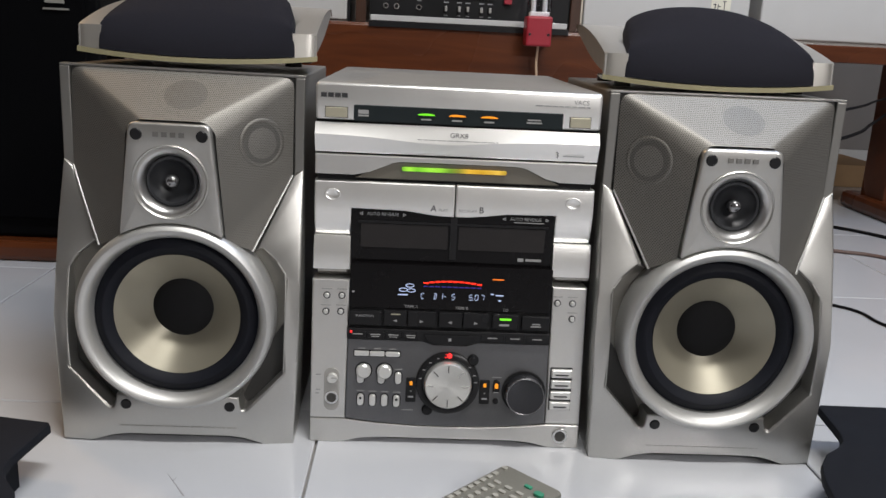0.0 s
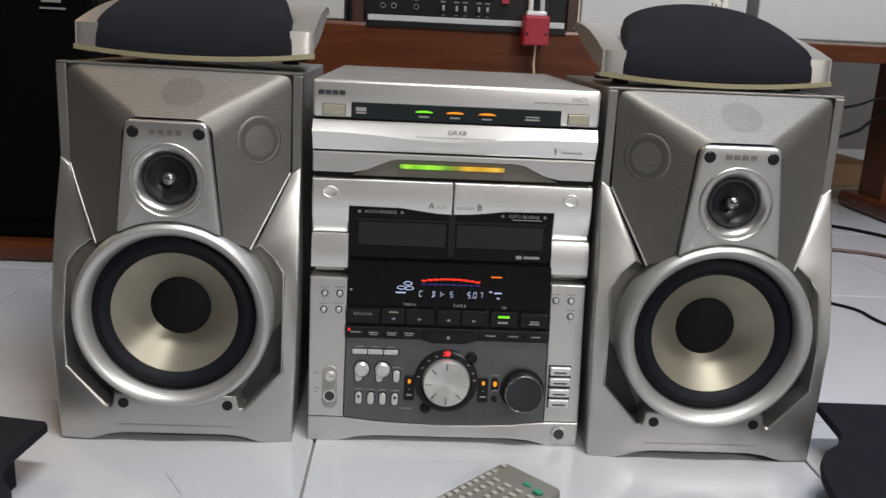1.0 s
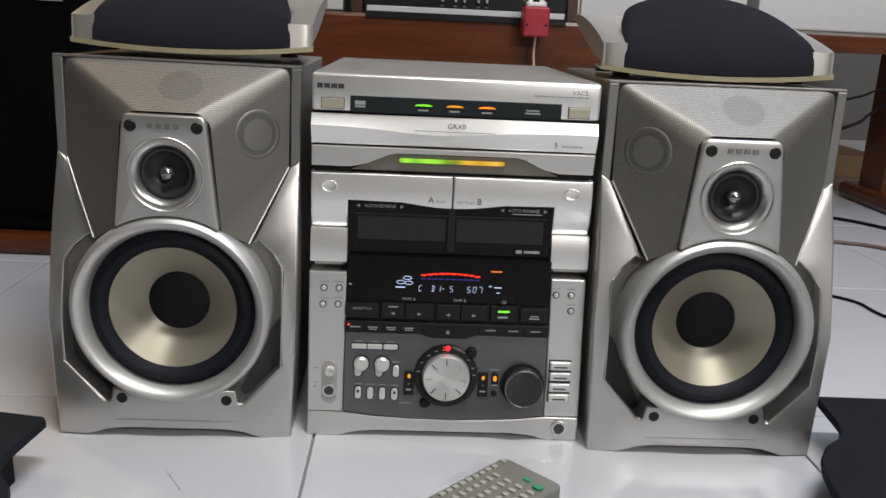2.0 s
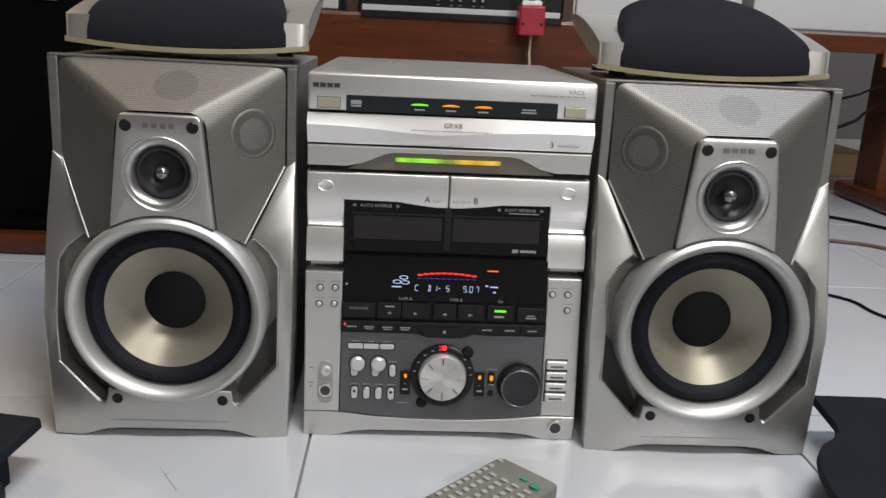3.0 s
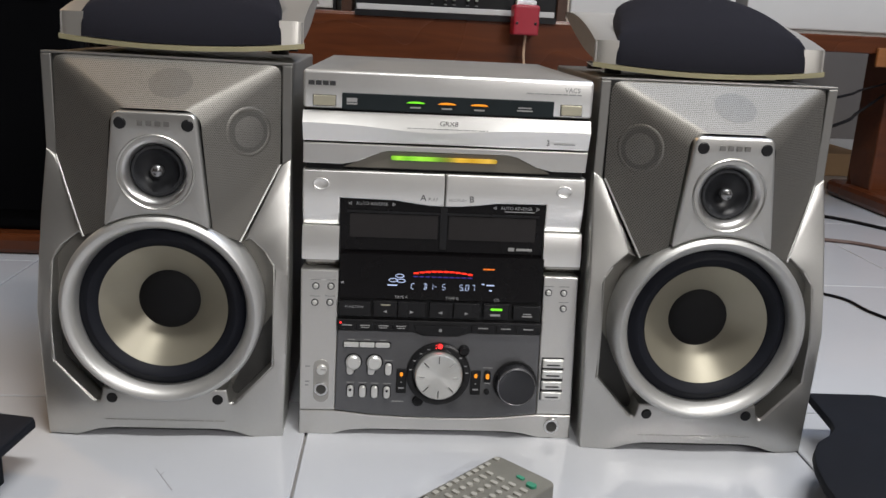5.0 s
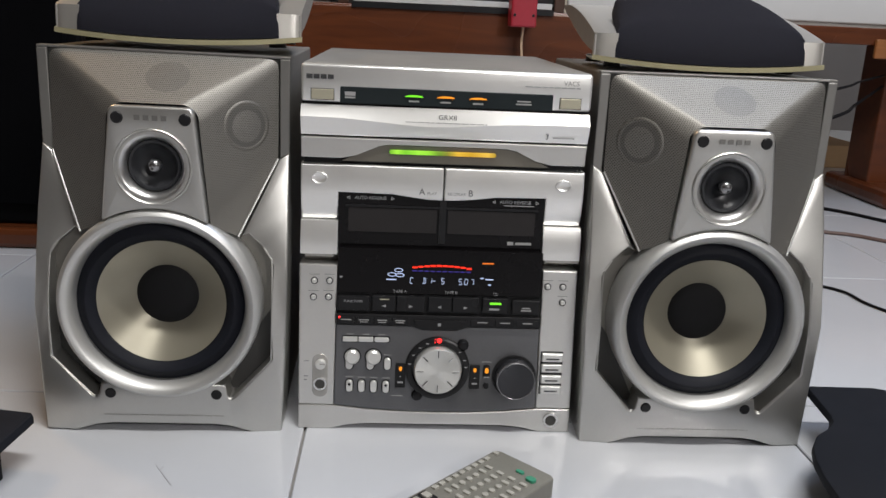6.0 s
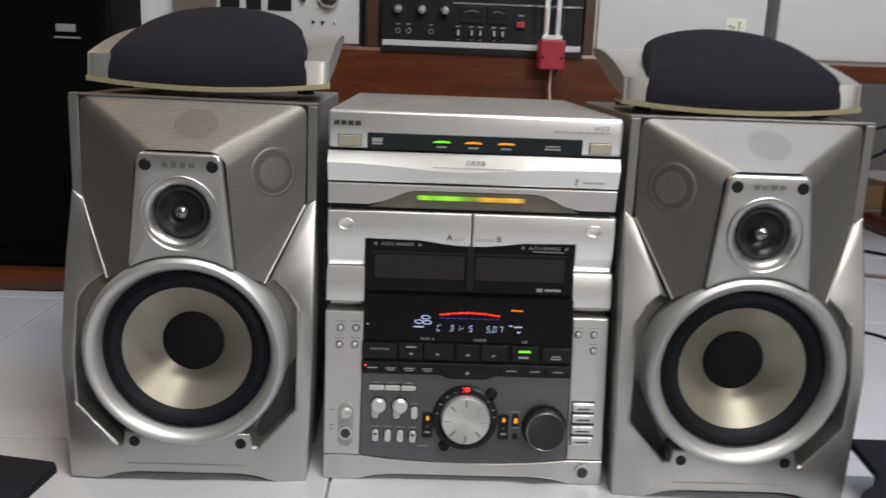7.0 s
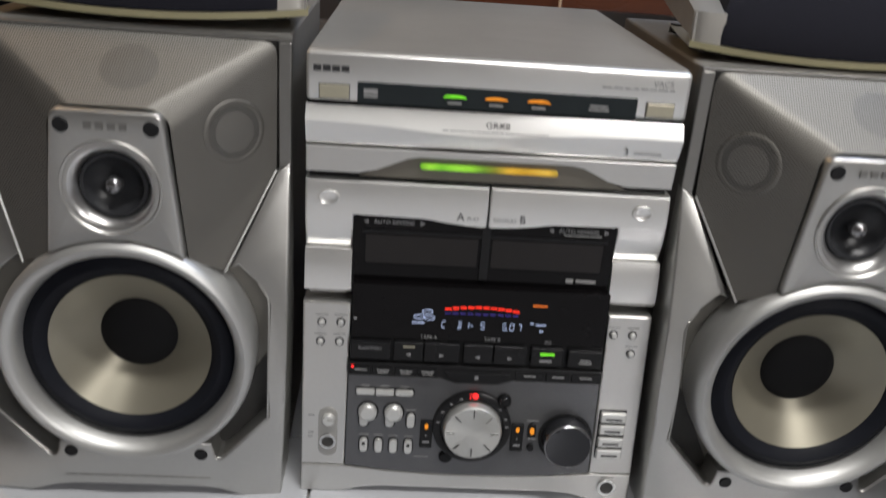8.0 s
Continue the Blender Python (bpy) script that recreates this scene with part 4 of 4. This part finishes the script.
    part("tweeter_cone", lathe([(0.0245, f + 0.0082), (0.0228, f + 0.0062), (0.0208, f + 0.0066), (0.0196, f + 0.009), (0.015, f + 0.013), (0.010, f + 0.016), (0.0, f + 0.017)], 0, tz), DISH, tw, "black glossy dish", True)
    part("phase_plug", lathe([(0.0, f + 0.002), (0.0035, f + 0.0028), (0.0060, f + 0.0054), (0.0069, f + 0.0090), (0.0060, f + 0.014), (0.004, f + 0.019)], 0.0, tz, 28), PLUG, tw, "small dark glossy plug", True)
    # maker's badge as plain raised bars
    for k in range(4):
        bar(-0.0145 + k * 0.0078, -0.0095 + k * 0.0078, 0.3120, 0.3165, f - 0.0006, RIM, sp, "badge_bar", thick=0.0007)
    for s in (-1, 1):
        part("plug", lathe([(0, f - 0.0006), (0.0045, f - 0.0010), (0.0055, f - 0.0002), (0.0055, f + 0.004)], s * 0.0297, 0.3137, 24), BLACK, sp, "black rubber plug", True)

    # lower baffle with pointed wings and an eight-sided bay
    B = 0.1182

    def face_y(z):
        return -0.0465 + 0.23 * max(0.0, z - 0.13) + 0.10 * max(0.0, z - 0.20)
    foot = [(-0.1150, 0.0), (-0.086, 0.0), (-0.066, 0.0065), (-0.05, 0.0085), (0.05, 0.0085), (0.066, 0.0065), (0.086, 0.0), (0.1150, 0.0)]
    wing = [(B, 0.09), (B + 0.0006, 0.13), (B + 0.0004, 0.17), (B - 0.0002, 0.22), (W + 0.0004, 0.262), (W, 0.2790), (W - 0.0095, 0.2730), (tipx + 0.001, tipz - 0.002)]
    bay = [(0.0810, 0.2035), (0.0960, 0.1905), (0.1020, 0.1815), (0.1045, 0.174), (0.1052, 0.125), (0.1046, 0.0800), (0.1035, 0.0770), (0.0690, 0.0390), (0.0665, 0.0374), (0.0640, 0.0378), (0.0622, 0.0400), (0.060, 0.052)]
    outline = foot + [(0.1166, 0.045)] + wing + bay + [(-x, z) for x, z in bay[::-1]] + [(-x, z) for x, z in wing[::-1]] + [(-0.1166, 0.045)]
    bm = prism(outline, 0.0, 0.03, 0.0, fill=True)
    bm.normal_update()
    for v in bm.verts:
        v.co.y = face_y(v.co.z) + 0.004 * (abs(v.co.x) / B) ** 6 if v.co.y < 0.015 else 0.009
    rim_edges = [e for e in bm.edges if all(v.co.y < 0.004 for v in e.verts) and any(any(v.co.y > 0.006 for v in f_.verts) for f_ in e.link_faces)]
    bmesh.ops.bevel(bm, geom=rim_edges, offset=0.0020, segments=3, profile=0.5, affect="EDGES")
    part("baffle", bm, SILVER, sp, "silver front baffle with arched foot", True)
    wz, y0 = 0.1350, -0.0575
    part("bay_floor", prism([(-0.110, 0.034), (0.110, 0.034), (0.110, 0.206), (-0.110, 0.206)], -0.020, 0.004, holes=(arc(0, wz, 0.086, 0, 354, 59),)), BAY, sp, "recessed grey bay")
    for s in (-1, 1):
        # no opening here: a flat plate carries the shade of the lower bay
        port = [(s * 0.058, 0.038), (s * 0.069, 0.038), (s * 0.1045, 0.078), (s * 0.1052, 0.130), (s * 0.092, 0.11)]
        part("port", prism(port, -0.0222, -0.010, 0.0), PORT, sp, "flat dark plate with the bass port's shade in its colour")
        lip = [(s * 0.0960, 0.1905), (s * 0.1020, 0.1815), (s * 0.1045, 0.1740), (s * 0.1052, 0.125), (s * 0.1046, 0.0800), (s * 0.1035, 0.0770), (s * 0.0690, 0.0390), (s * 0.0665, 0.0376), (s * 0.0640, 0.0380)]
        part("bay_lip", tube([(x, face_y(z) + 0.0022, z) for x, z in lip], 0.0008, 6), SILVER, sp, smooth=True)
        part("plug", lathe([(0, -0.0475), (0.0042, -0.048), (0.0053, -0.0468), (0.0053, -0.035)], s * 0.0512, 0.0412, 24), BLACK, sp, "black rubber plug", True)
    # woofer
    wf = part("woofer_ring", lathe([(0.0945, -0.010), (0.0953, y0 + 0.016), (0.0952, y0 + 0.0085), (0.0944, y0 + 0.0045), (0.0925, y0 + 0.0012), (0.0896, y0 - 0.0006), (0.0866, y0), (0.0838, y0 + 0.0025), (0.0815, y0 + 0.0065), (0.0799, y0 + 0.0115), (0.0790, y0 + 0.0165)], 0, wz, 112), RING, sp, "broad satin silver woofer ring", True)
    cy = y0 + 0.0165
    part("surround", lathe([(0.0794, cy - 0.001), (0.0765, cy - 0.0022), (0.0735, cy - 0.0058), (0.0700, cy - 0.0070), (0.0660, cy - 0.0052), (0.0625, cy - 0.0006), (0.0610, cy + 0.0015)], 0, wz + 0.0004, 96), RUBBER, wf, "black rubber roll surround", True)
    part("cone", lathe([(0.0614, cy), (0.0508, cy + 0.0085), (0.0408, cy + 0.0165), (0.0296, cy + 0.0255)], 0, wz + 0.0004, 96), CONE, wf, "champagne metallic cone", True)
    part("dust_cap", lathe([(0.0302, cy + 0.0252), (0.0285, cy + 0.0232), (0.0220, cy + 0.0200), (0.0120, cy + 0.018), (0.0, cy + 0.0175)], 0, wz + 0.0004, 64), CAP, wf, "black dust cap", True)
    # small print along the foot, too fine to read
    x = -0.058
    while x < 0.056:
        w = random.uniform(0.004, 0.012)
        bar(x, min(x + w, 0.058), 0.0176, 0.0184, -0.0467, SILVER_DARK, sp)
        x += w + 0.0016
    return sp


left_speaker = loudspeaker((-0.2717, 0.0016, 0.0), 1.1, 0.6, 1, "silver floor-standing box loudspeaker with exposed champagne woofer and perforated grille")
right_speaker = loudspeaker((0.2637, -0.0095, 0), -0.6, -0.2, -1, "silver floor-standing box loudspeaker with exposed champagne woofer and perforated grille")


# ---- surround loudspeakers on top ----
def surround(at, turn, group):
    su = thing("surround_loudspeaker", at, "small silver arched surround loudspeaker with dark cloth front, on a loudspeaker", "loudspeaker", group)
    su.rotation_euler = (0, 0, radians(turn))
    hw = 0.1160

    def sag(a):
        return -0.0065 * (1 - a * a)

    # olive base plate, bowed forwards and downwards in the middle
    def plate(u, v):
        a = 2 * u - 1
        bow = 0.012 * (1 - a * a)
        if v < 0.25:
            y, z = -bow + 0.14 * (1 - v * 4), 0.0068 + sag(a) * v * 4
        elif v < 0.5:
            y, z = -bow, 0.0075 + 0.0048 * (v - 0.25) * 4 + sag(a)
        else:
            y, z = -bow + 0.02 * (v - 0.5) * 2, 0.0123 + sag(a)
        return (a * (hw + 0.001) * (1 - 0.16 * max(0.0, 1 - 4 * v)), y, z)
    part("base_plate", grid(plate, 32, 12), OLIVE, su, "olive-gold bowed base plate", True)
    for sx in (-1, 1):
        for fy in (0.03, 0.13):
            bm = lathe([(0, -0.008), (0.008, -0.008), (0.009, 0), (0, 0)], seg=16)
            part("rubber_foot", bm, BLACK, su, xf=Matrix.Translation((sx * 0.09, fy, 0.0)) @ pose(0, 0, 0, -90))

    def prof(t):
        """Front bottom to rear top of the arched shell, as y and z."""
        if t < 0.25:
            return 0.002 * t / 0.25, 0.0123 + 0.021 * t / 0.25
        s = (t - 0.25) / 0.75
        return 0.002 + 0.212 * s ** 1.1, 0.0333 + 0.030 * math.sin(s * math.pi / 2)

    def shell(u, v):
        a = 2 * u - 1
        y, z = prof(v)
        soft = max(0.0, abs(a) - 0.94) / 0.06
        droop = 0.010 * max(0.0, v - 0.9) / 0.1 * soft
        sunk = min(1.0, max(0.0, (0.80 - abs(a)) / 0.08)) * min(1.0, max(0.0, (0.48 - v) / 0.14)) * min(1.0, v / 0.1)
        y, z = y + 0.022 * sunk, z - 0.010 * sunk       # hollow behind the cloth
        return (a * hw, y - 0.010 * (1 - a * a) * (1 - v) + 0.003 * soft ** 2, z + sag(a) * max(0, 1 - 4 * v) - droop)
    part("shell", grid(shell, 60, 32), SHELL, su, "silver arched shell", True)
    for side in (-1, 1):
        ring = [prof(k / 20) for k in range(21)]
        under = [(y + 0.012 * math.sin(math.pi * k / 20), z - 0.003 - 0.020 * math.sin(math.pi * min(1, k / 20)) ** 0.8) for k, (y, z) in enumerate(ring)]
        bm = bmesh.new()
        A = [bm.verts.new((side * (hw - 0.0008), y + 0.001, z - 0.001)) for y, z in ring]
        U = [bm.verts.new((side * (hw - 0.0008), max(y, 0.006), max(z, 0.010))) for y, z in under]
        for k in range(20):
            bm.faces.new((A[k], A[k + 1], U[k + 1], U[k]))
        bmesh.ops.remove_doubles(bm, verts=bm.verts, dist=0.0003)
        got = bmesh.ops.extrude_face_region(bm, geom=bm.faces[:], use_keep_orig=True)
        for v in got["geom"]:
            if isinstance(v, bmesh.types.BMVert):
                v.co.x -= side * 0.006
        part("flank", bm, CABINET, su, "grey crescent-shaped flank")

    def cloth(u, v):
        a = 2 * u - 1
        half = (hw - 0.0205) * (1 - 0.23 * max(0, (v - 0.2) / 0.8) ** 2.0)
        xs = a * half / hw
        t = v * 0.72
        y, z = prof(t)
        y -= 0.010 * (1 - xs * xs) * (1 - t)
        z += sag(xs) * max(0.0, 1 - 4 * t)
        w = 1 - v
        by = 3 * w * w * v * -0.004 + 3 * w * v * v * 0.055 + v ** 3 * 0.150 - 0.010 * (1 - xs * xs) * w
        bz = w ** 3 * 0.0125 + 3 * w * w * v * 0.046 + 3 * w * v * v * 0.096 + v ** 3 * 0.083 + sag(xs) * max(0.0, 1 - 4 * t)
        k = (1 - a * a) ** 0.45
        edge = -0.0015 if abs(a) > 0.999 or v > 0.999 else 0.0
        return (a * half, y + (by - y) * k - 0.0012 - edge, z + (bz - z) * k + 0.0008 + edge * 0.5)
    part("cloth_front", grid(cloth, 48, 36), CLOTH, su, "dark stretched cloth", True)
    return su


surround((-0.2600, 0.030, 0.3750), 1.5, "pair of surround loudspeakers")
surround((0.2600, 0.022, 0.3715), -2.0, "pair of surround loudspeakers")
# ---- low table along the rear ----
tb = thing("low_table", (0.35, 1.2, 0), "long low reddish-brown varnished wooden table", "table")
part("tabletop", box(-1.25, 1.05, -0.02, 0.62, 0.393, 0.433, 0.003), TABLE, tb, "reddish-brown wooden top")
part("apron", box(-1.2, 0.25, -0.024, 0.03, 0.27, 0.429, 0.003), TABLE, tb, "reddish-brown front board")
# the bright highlight along the table's edge, added as a lighter orange strip
part("edge_highlight", box(0.735, 1.05, -0.035, -0.022, 0.363, 0.408, 0.004), TABLE_HIGHLIGHT, tb, "strip of table edge coloured orange for its highlight")
for x in (-1.15, 0.885):
    part("leg", box(x - 0.045, x + 0.09, 0.08, 0.20, 0.03, 0.393, 0.006), TABLE, tb, "dark wooden leg")
    part("foot", box(x - 0.07, x + 0.12, -0.06, 0.26, 0.0, 0.045, 0.014), TABLE, tb, "brown wooden sled foot")


# ---- things on the table ----
def tape_machine():
    dk = thing("tape_machine", (0.076, 1.2, 0.433), "black-faced studio tape machine in walnut side boards, on the table", "tape deck")
    part("body", box(-0.225, 0.230, 0.012, 0.22, 0.006, 0.42), BLACK, dk)
    part("faceplate", box(-0.232, 0.236, 0.0, 0.012, 0.012, 0.41, 0.001), BLACK, dk, "black faceplate")
    part("lower_trim", box(-0.230, 0.232, -0.005, 0.0, 0.006, 0.019, 0.001), WHITE, dk, "white metal trim strip")
    part("upper_trim", box(-0.070, 0.232, -0.004, 0.0, 0.104, 0.108), BRIGHT, dk, "thin metal trim strip")
    # the shade between machine and table, put in as a black strip
    part("shade_strip", box(-0.232, 0.232, -0.030, -0.0255, -0.008, 0.005), BLACK, dk, "black strip standing for the shade under the machine")
    for x in (-0.252, 0.248):
        part("side_board", box(x - 0.012, x + 0.012, -0.012, 0.22, 0.0, 0.43, 0.002), WALNUT, dk, "walnut side board")
    for x in (-0.195, -0.140, -0.087):
        kn = part("knob", lathe([(0.0105, 0.0), (0.0105, -0.014), (0.009, -0.018), (0.0, -0.019)], x, 0.088, 28), BRIGHT, dk, "round silver knob", True)
        part("knob_cap", lathe([(0.0, -0.0205), (0.005, -0.020), (0.006, -0.018)], x, 0.088, 20), SILVER_DARK, kn, smooth=True)
    for x in (-0.195, -0.170, -0.118):
        part("jack", lathe([(0.0070, 0.0), (0.0066, -0.004), (0.0042, -0.004), (0.0038, 0.001)], x, 0.040, 24), BRIGHT, dk, "round jack", True)
        bar(x - 0.005, x + 0.005, 0.054, 0.056, -0.0003, INK_PALE, dk)
    for x in (-0.055, -0.024, -0.004, 0.028, 0.048):
        part("lever_switch", box(x - 0.0028, x + 0.0028, -0.012, 0.0, 0.034, 0.046, 0.001), SILVER_DARK, dk, "small lever switch")
        bar(x - 0.006, x + 0.006, 0.053, 0.0555, -0.0003, INK_PALE, dk)
        bar(x - 0.004, x + 0.004, 0.024, 0.0255, -0.0003, INK_GREY, dk)
    for x0, x1 in ((-0.052, 0.004), (0.012, 0.060)):
        vu = part("level_meter", box(x0, x1, -0.004, 0.0, 0.062, 0.100, 0.001), BLACK, dk, "dark level meter")
        part("meter_glass", box(x0 + 0.004, x1 - 0.004, -0.0048, -0.004, 0.072, 0.097), SMOKE_GREY, vu)
        part("meter_scale", tube([(x0 + 0.010, -0.0052, 0.086), ((x0 + x1) / 2, -0.0052, 0.0905), (x1 - 0.010, -0.0052, 0.086)], 0.0006, 6), INK_PALE, vu)
    part("record_key", box(0.080, 0.098, -0.010, 0.0, 0.056, 0.069, 0.001), RED, dk, "red record key")
    bar(0.083, 0.097, 0.082, 0.085, -0.0003, INK_PALE, dk)
    for x in (-0.10, 0.10):
        part("reel", lathe([(0.0, -0.012), (0.02, -0.012), (0.022, -0.004), (0.085, -0.004), (0.086, 0.0)], x, 0.30, 40), SILVER_DARK, dk, "reel", True)
    return dk


tape_machine()


la = thing("lantern", (0.231, 1.14, 0.398), "red-based lamp with white twin tubes by the table", "lamp")
part("base", box(-0.0290, 0.0290, -0.03, 0.03, 0.0, 0.066, 0.005, 3), RED, la, "red plastic base")
for s in (-1, 1):
    part("base_stud", lathe([(0, -0.033), (0.003, -0.032), (0.0035, -0.029)], s * 0.021, 0.026, 12), BLACK, la)
    part("lamp_tube", box(s * 0.013 - 0.0055, s * 0.013 + 0.0055, -0.006, 0.006, 0.069, 0.20, 0.004), WHITE, la, "white lamp tube", True)
part("tube_holder", box(-0.022, 0.022, -0.014, 0.014, 0.066, 0.076, 0.002), WHITE, la, "white tube holder")
glass = bpy.data.materials.new("clear_plastic")
glass.use_nodes = True
g = glass.node_tree.nodes["Principled BSDF"]
g.inputs["Transmission Weight"].default_value, g.inputs["Roughness"].default_value, g.inputs["IOR"].default_value = 1.0, 0.12, 1.15
g.inputs["Base Color"].default_value = (0.8, 0.8, 0.82, 1)
gl = part("clear_cover", lathe([(0.028, -0.21), (0.028, -0.064), (0.026, -0.064), (0.026, -0.21)], seg=24), glass, la, "clear plastic cover", True, xf=pose(0, 0, 0, -90))
gl.visible_shadow = False
part("cord", tube([(0.004, 0.0, 0.002), (0.003, 0.004, -0.04), (0.006, 0.006, -0.10), (0.002, 0.012, -0.39)], 0.0028), CORD, la, "thin pale cord", True)

# pale machine to the west of the tape machine
pm = thing("pale_machine", (-0.322, 1.22, 0.433), "pale grey metal machine with a chrome knob, on the table", "machine")
part("body", box(-0.22, 0.112, 0.0, 0.22, 0.004, 0.36, 0.004), WHITE, pm, "pale grey metal case")
part("edge_strip", box(0.113, 0.119, -0.002, 0.22, 0.0, 0.36), BLACK, pm, "black edge strip")
kn = part("knob", lathe([(0.0245, 0.0), (0.024, -0.012), (0.020, -0.018), (0.0, -0.020)], 0.042, 0.108, 36), CHROME, pm, "chrome knob", True)
part("knob_bar", box(0.021, 0.063, -0.026, -0.019, 0.104, 0.112, 0.002), BRIGHT, kn)
for x in (0.005, 0.027, 0.055):
    part("stud", lathe([(0, -0.006), (0.003, -0.005), (0.004, 0.0)], x, 0.052, 14), BLACK if x < 0.05 else BRIGHT, pm, smooth=True)
part("toggle", box(-0.022, -0.012, -0.014, 0.0, 0.098, 0.112, 0.002), BLACK, pm)
for x0, x1 in ((-0.21, -0.165), (-0.15, -0.115), (-0.10, -0.045)):
    part("dark_grille", box(x0, x1, -0.003, 0.0, 0.075, 0.20, 0.001), BLACK, pm)
# clear wrapped jar
jar = thing("plastic_jar", (-0.69, 1.15, 0.433), "glossy translucent white plastic container on the table", "container")
part("body", lathe([(0, 0.0), (0.060, 0.0), (0.066, -0.01), (0.066, -0.16), (0.055, -0.18), (0.0, -0.18)], seg=32), mat("milky_plastic", (0.55, 0.56, 0.57), 0.12, 0, 0.15, 25, 0.5, 40), jar, smooth=True, xf=pose(0, 0, 0, -90))


# white enamel boxes to the east
def white_box(x0, x1, y, label):
    wb = thing("white_case", ((x0 + x1) / 2, y, 0.433), label, "case")
    h = (x1 - x0) / 2
    part("body", box(-h, h, 0.0, 0.3, 0.008, 0.55, 0.004), WHITE, wb, "white enamel body")
    part("plinth", box(-h + 0.002, h - 0.002, 0.006, 0.29, 0.0, 0.010), SILVER_DARK, wb)
    return wb


wb = white_box(0.352, 0.752, 1.235, "plain white enamel case standing on the table with a paper tag")
part("edge_post", box(-0.222, -0.2045, -0.01, 0.2, 0.0, 0.55, 0.002), mat("cream_strip", (0.50, 0.44, 0.36), 0.5), wb, "cream edge strip")
white_box(0.779, 1.42, 1.23, "plain white enamel case standing on the table")
tag = tagged(part("paper_tag", box(0.657, 0.704, 1.2325, 1.2342, 0.502, 0.532), PAPER), "small cream paper tag with scrawled marks stuck on a white case", "tag")
for k, (a, b, c, d) in enumerate(((0.737, 0.745, 0.488, 0.490), (0.741, 0.743, 0.478, 0.492), (0.748, 0.756, 0.484, 0.486), (0.748, 0.750, 0.478, 0.490), (0.759, 0.768, 0.496, 0.498), (0.763, 0.765, 0.478, 0.497))):
    part("tag_mark", box(a - 0.0755, b - 0.0755, 1.2318, 1.2324, c + 0.025, d + 0.025), INK, tag)

# carton under the table, against the wall
tagged(part("carton", box(1.30, 1.47, 1.78, 2.06, 0.0, 0.072, 0.003), CARTON), "flat brown cardboard box under the table", "box")

# ---- tall black loudspeaker at the west ----
bs = thing("tall_loudspeaker", (-0.80, 0.62, 0), "tall black cabinet loudspeaker on a reddish wooden plinth", "loudspeaker")
part("cabinet", box(-0.26, 0.232, 0.0, 0.16, 0.035, 1.1, 0.006), BLACKBOX, bs, "black cabinet")
part("cloth_front", box(-0.24, 0.212, -0.010, 0.0, 0.07, 1.07, 0.004), CLOTH_BLACK, bs, "black cloth front")
part("plinth", box(-0.27, 0.225, -0.035, 0.17, 0.0, 0.035, 0.010), TABLE, bs, "reddish wooden plinth")
bdg = part("badge", box(0.149, 0.180, -0.014, -0.010, 0.434, 0.446, 0.001), SILVER_DARK, bs, "dull metal badge")
part("badge_line", box(0.146, 0.187, -0.014, -0.010, 0.4235, 0.4265), SILVER_DARK, bs)

# ---- cables on the floor and behind ----
def cable(points, r, m, label):
    tagged(part("cable", tube(points, r), m, smooth=True), label, "cable")


cable([(0.50, 0.95, 0.004), (0.90, 1.14, 0.004), (1.004, 1.118, 0.004), (1.088, 1.003, 0.004), (1.16, 0.86, 0.004)], 0.004, CABLE, "black cable lying on the tiles")
cable([(0.60, 0.96, 0.004), (0.881, 0.878, 0.004), (0.94, 0.852, 0.004), (0.978, 0.815, 0.004), (1.10, 0.70, 0.004)], 0.004, CABLE_BROWN, "brown cable lying on the tiles")
cable([(0.42, 0.62, 0.003), (0.677, 0.494, 0.003), (0.715, 0.391, 0.003), (0.80, 0.20, 0.003)], 0.0024, CABLE, "thin black cable lying on the tiles")
cable([(0.33, 0.272, 0.30), (0.76, 0.70, 0.3185), (0.967, 1.0, 0.3167), (1.19, 1.29, 0.320)], 0.0026, CABLE, "black cable running from the loudspeaker to the table")
cable([(0.33, 0.272, 0.24), (0.762, 0.70, 0.267), (0.967, 1.0, 0.267), (1.19, 1.29, 0.292)], 0.0034, CABLE, "black cable running from the loudspeaker to the table")
# ---- floor tiles ----
for a, b, w in (((-0.2634, -0.1077), (-0.2396, -0.1435), 0.0007), ((-0.2545, -0.1120), (-0.2560, -0.1190), 0.0006)):
    d = (Vector(b) - Vector(a)).normalized()
    n = Vector((-d.y, d.x)) * w
    bm = bmesh.new()
    low = [bm.verts.new((*(Vector(p) + q), 0.0001)) for p, q in ((a, n * 0.2), (b, n), (b, -n), (a, -n * 0.2))]
    bm.faces.new(low)
    got = bmesh.ops.extrude_face_region(bm, geom=bm.faces[:], use_keep_orig=True)
    for v in got["geom"]:
        if isinstance(v, bmesh.types.BMVert):
            v.co.z = 0.0004
    part("scuff", bm, SCUFF, floor, "faint grey scuff on the glaze")
tile_bm = box(-TS / 2 + 0.0012, TS / 2 - 0.0012, -TS / 2 + 0.0012, TS / 2 - 0.0012, -0.0035, 0.0, 0.0012, 1)
tile_ob = part("tile", tile_bm, TILE, floor)
first = True
for i in range(-6, 7):
    for j in range(-7, 4):
        px, py = JX + (i + 0.5) * TS, JY + (j + 0.5) * TS
        if px < -3.1 or px > 3.1 or py > 2.0 or py < -3.5:
            continue
        ob = tile_ob if first else new("tile", tile_ob.data)
        first = False
        ob.parent = floor
        ob.location = (px, py, 0)
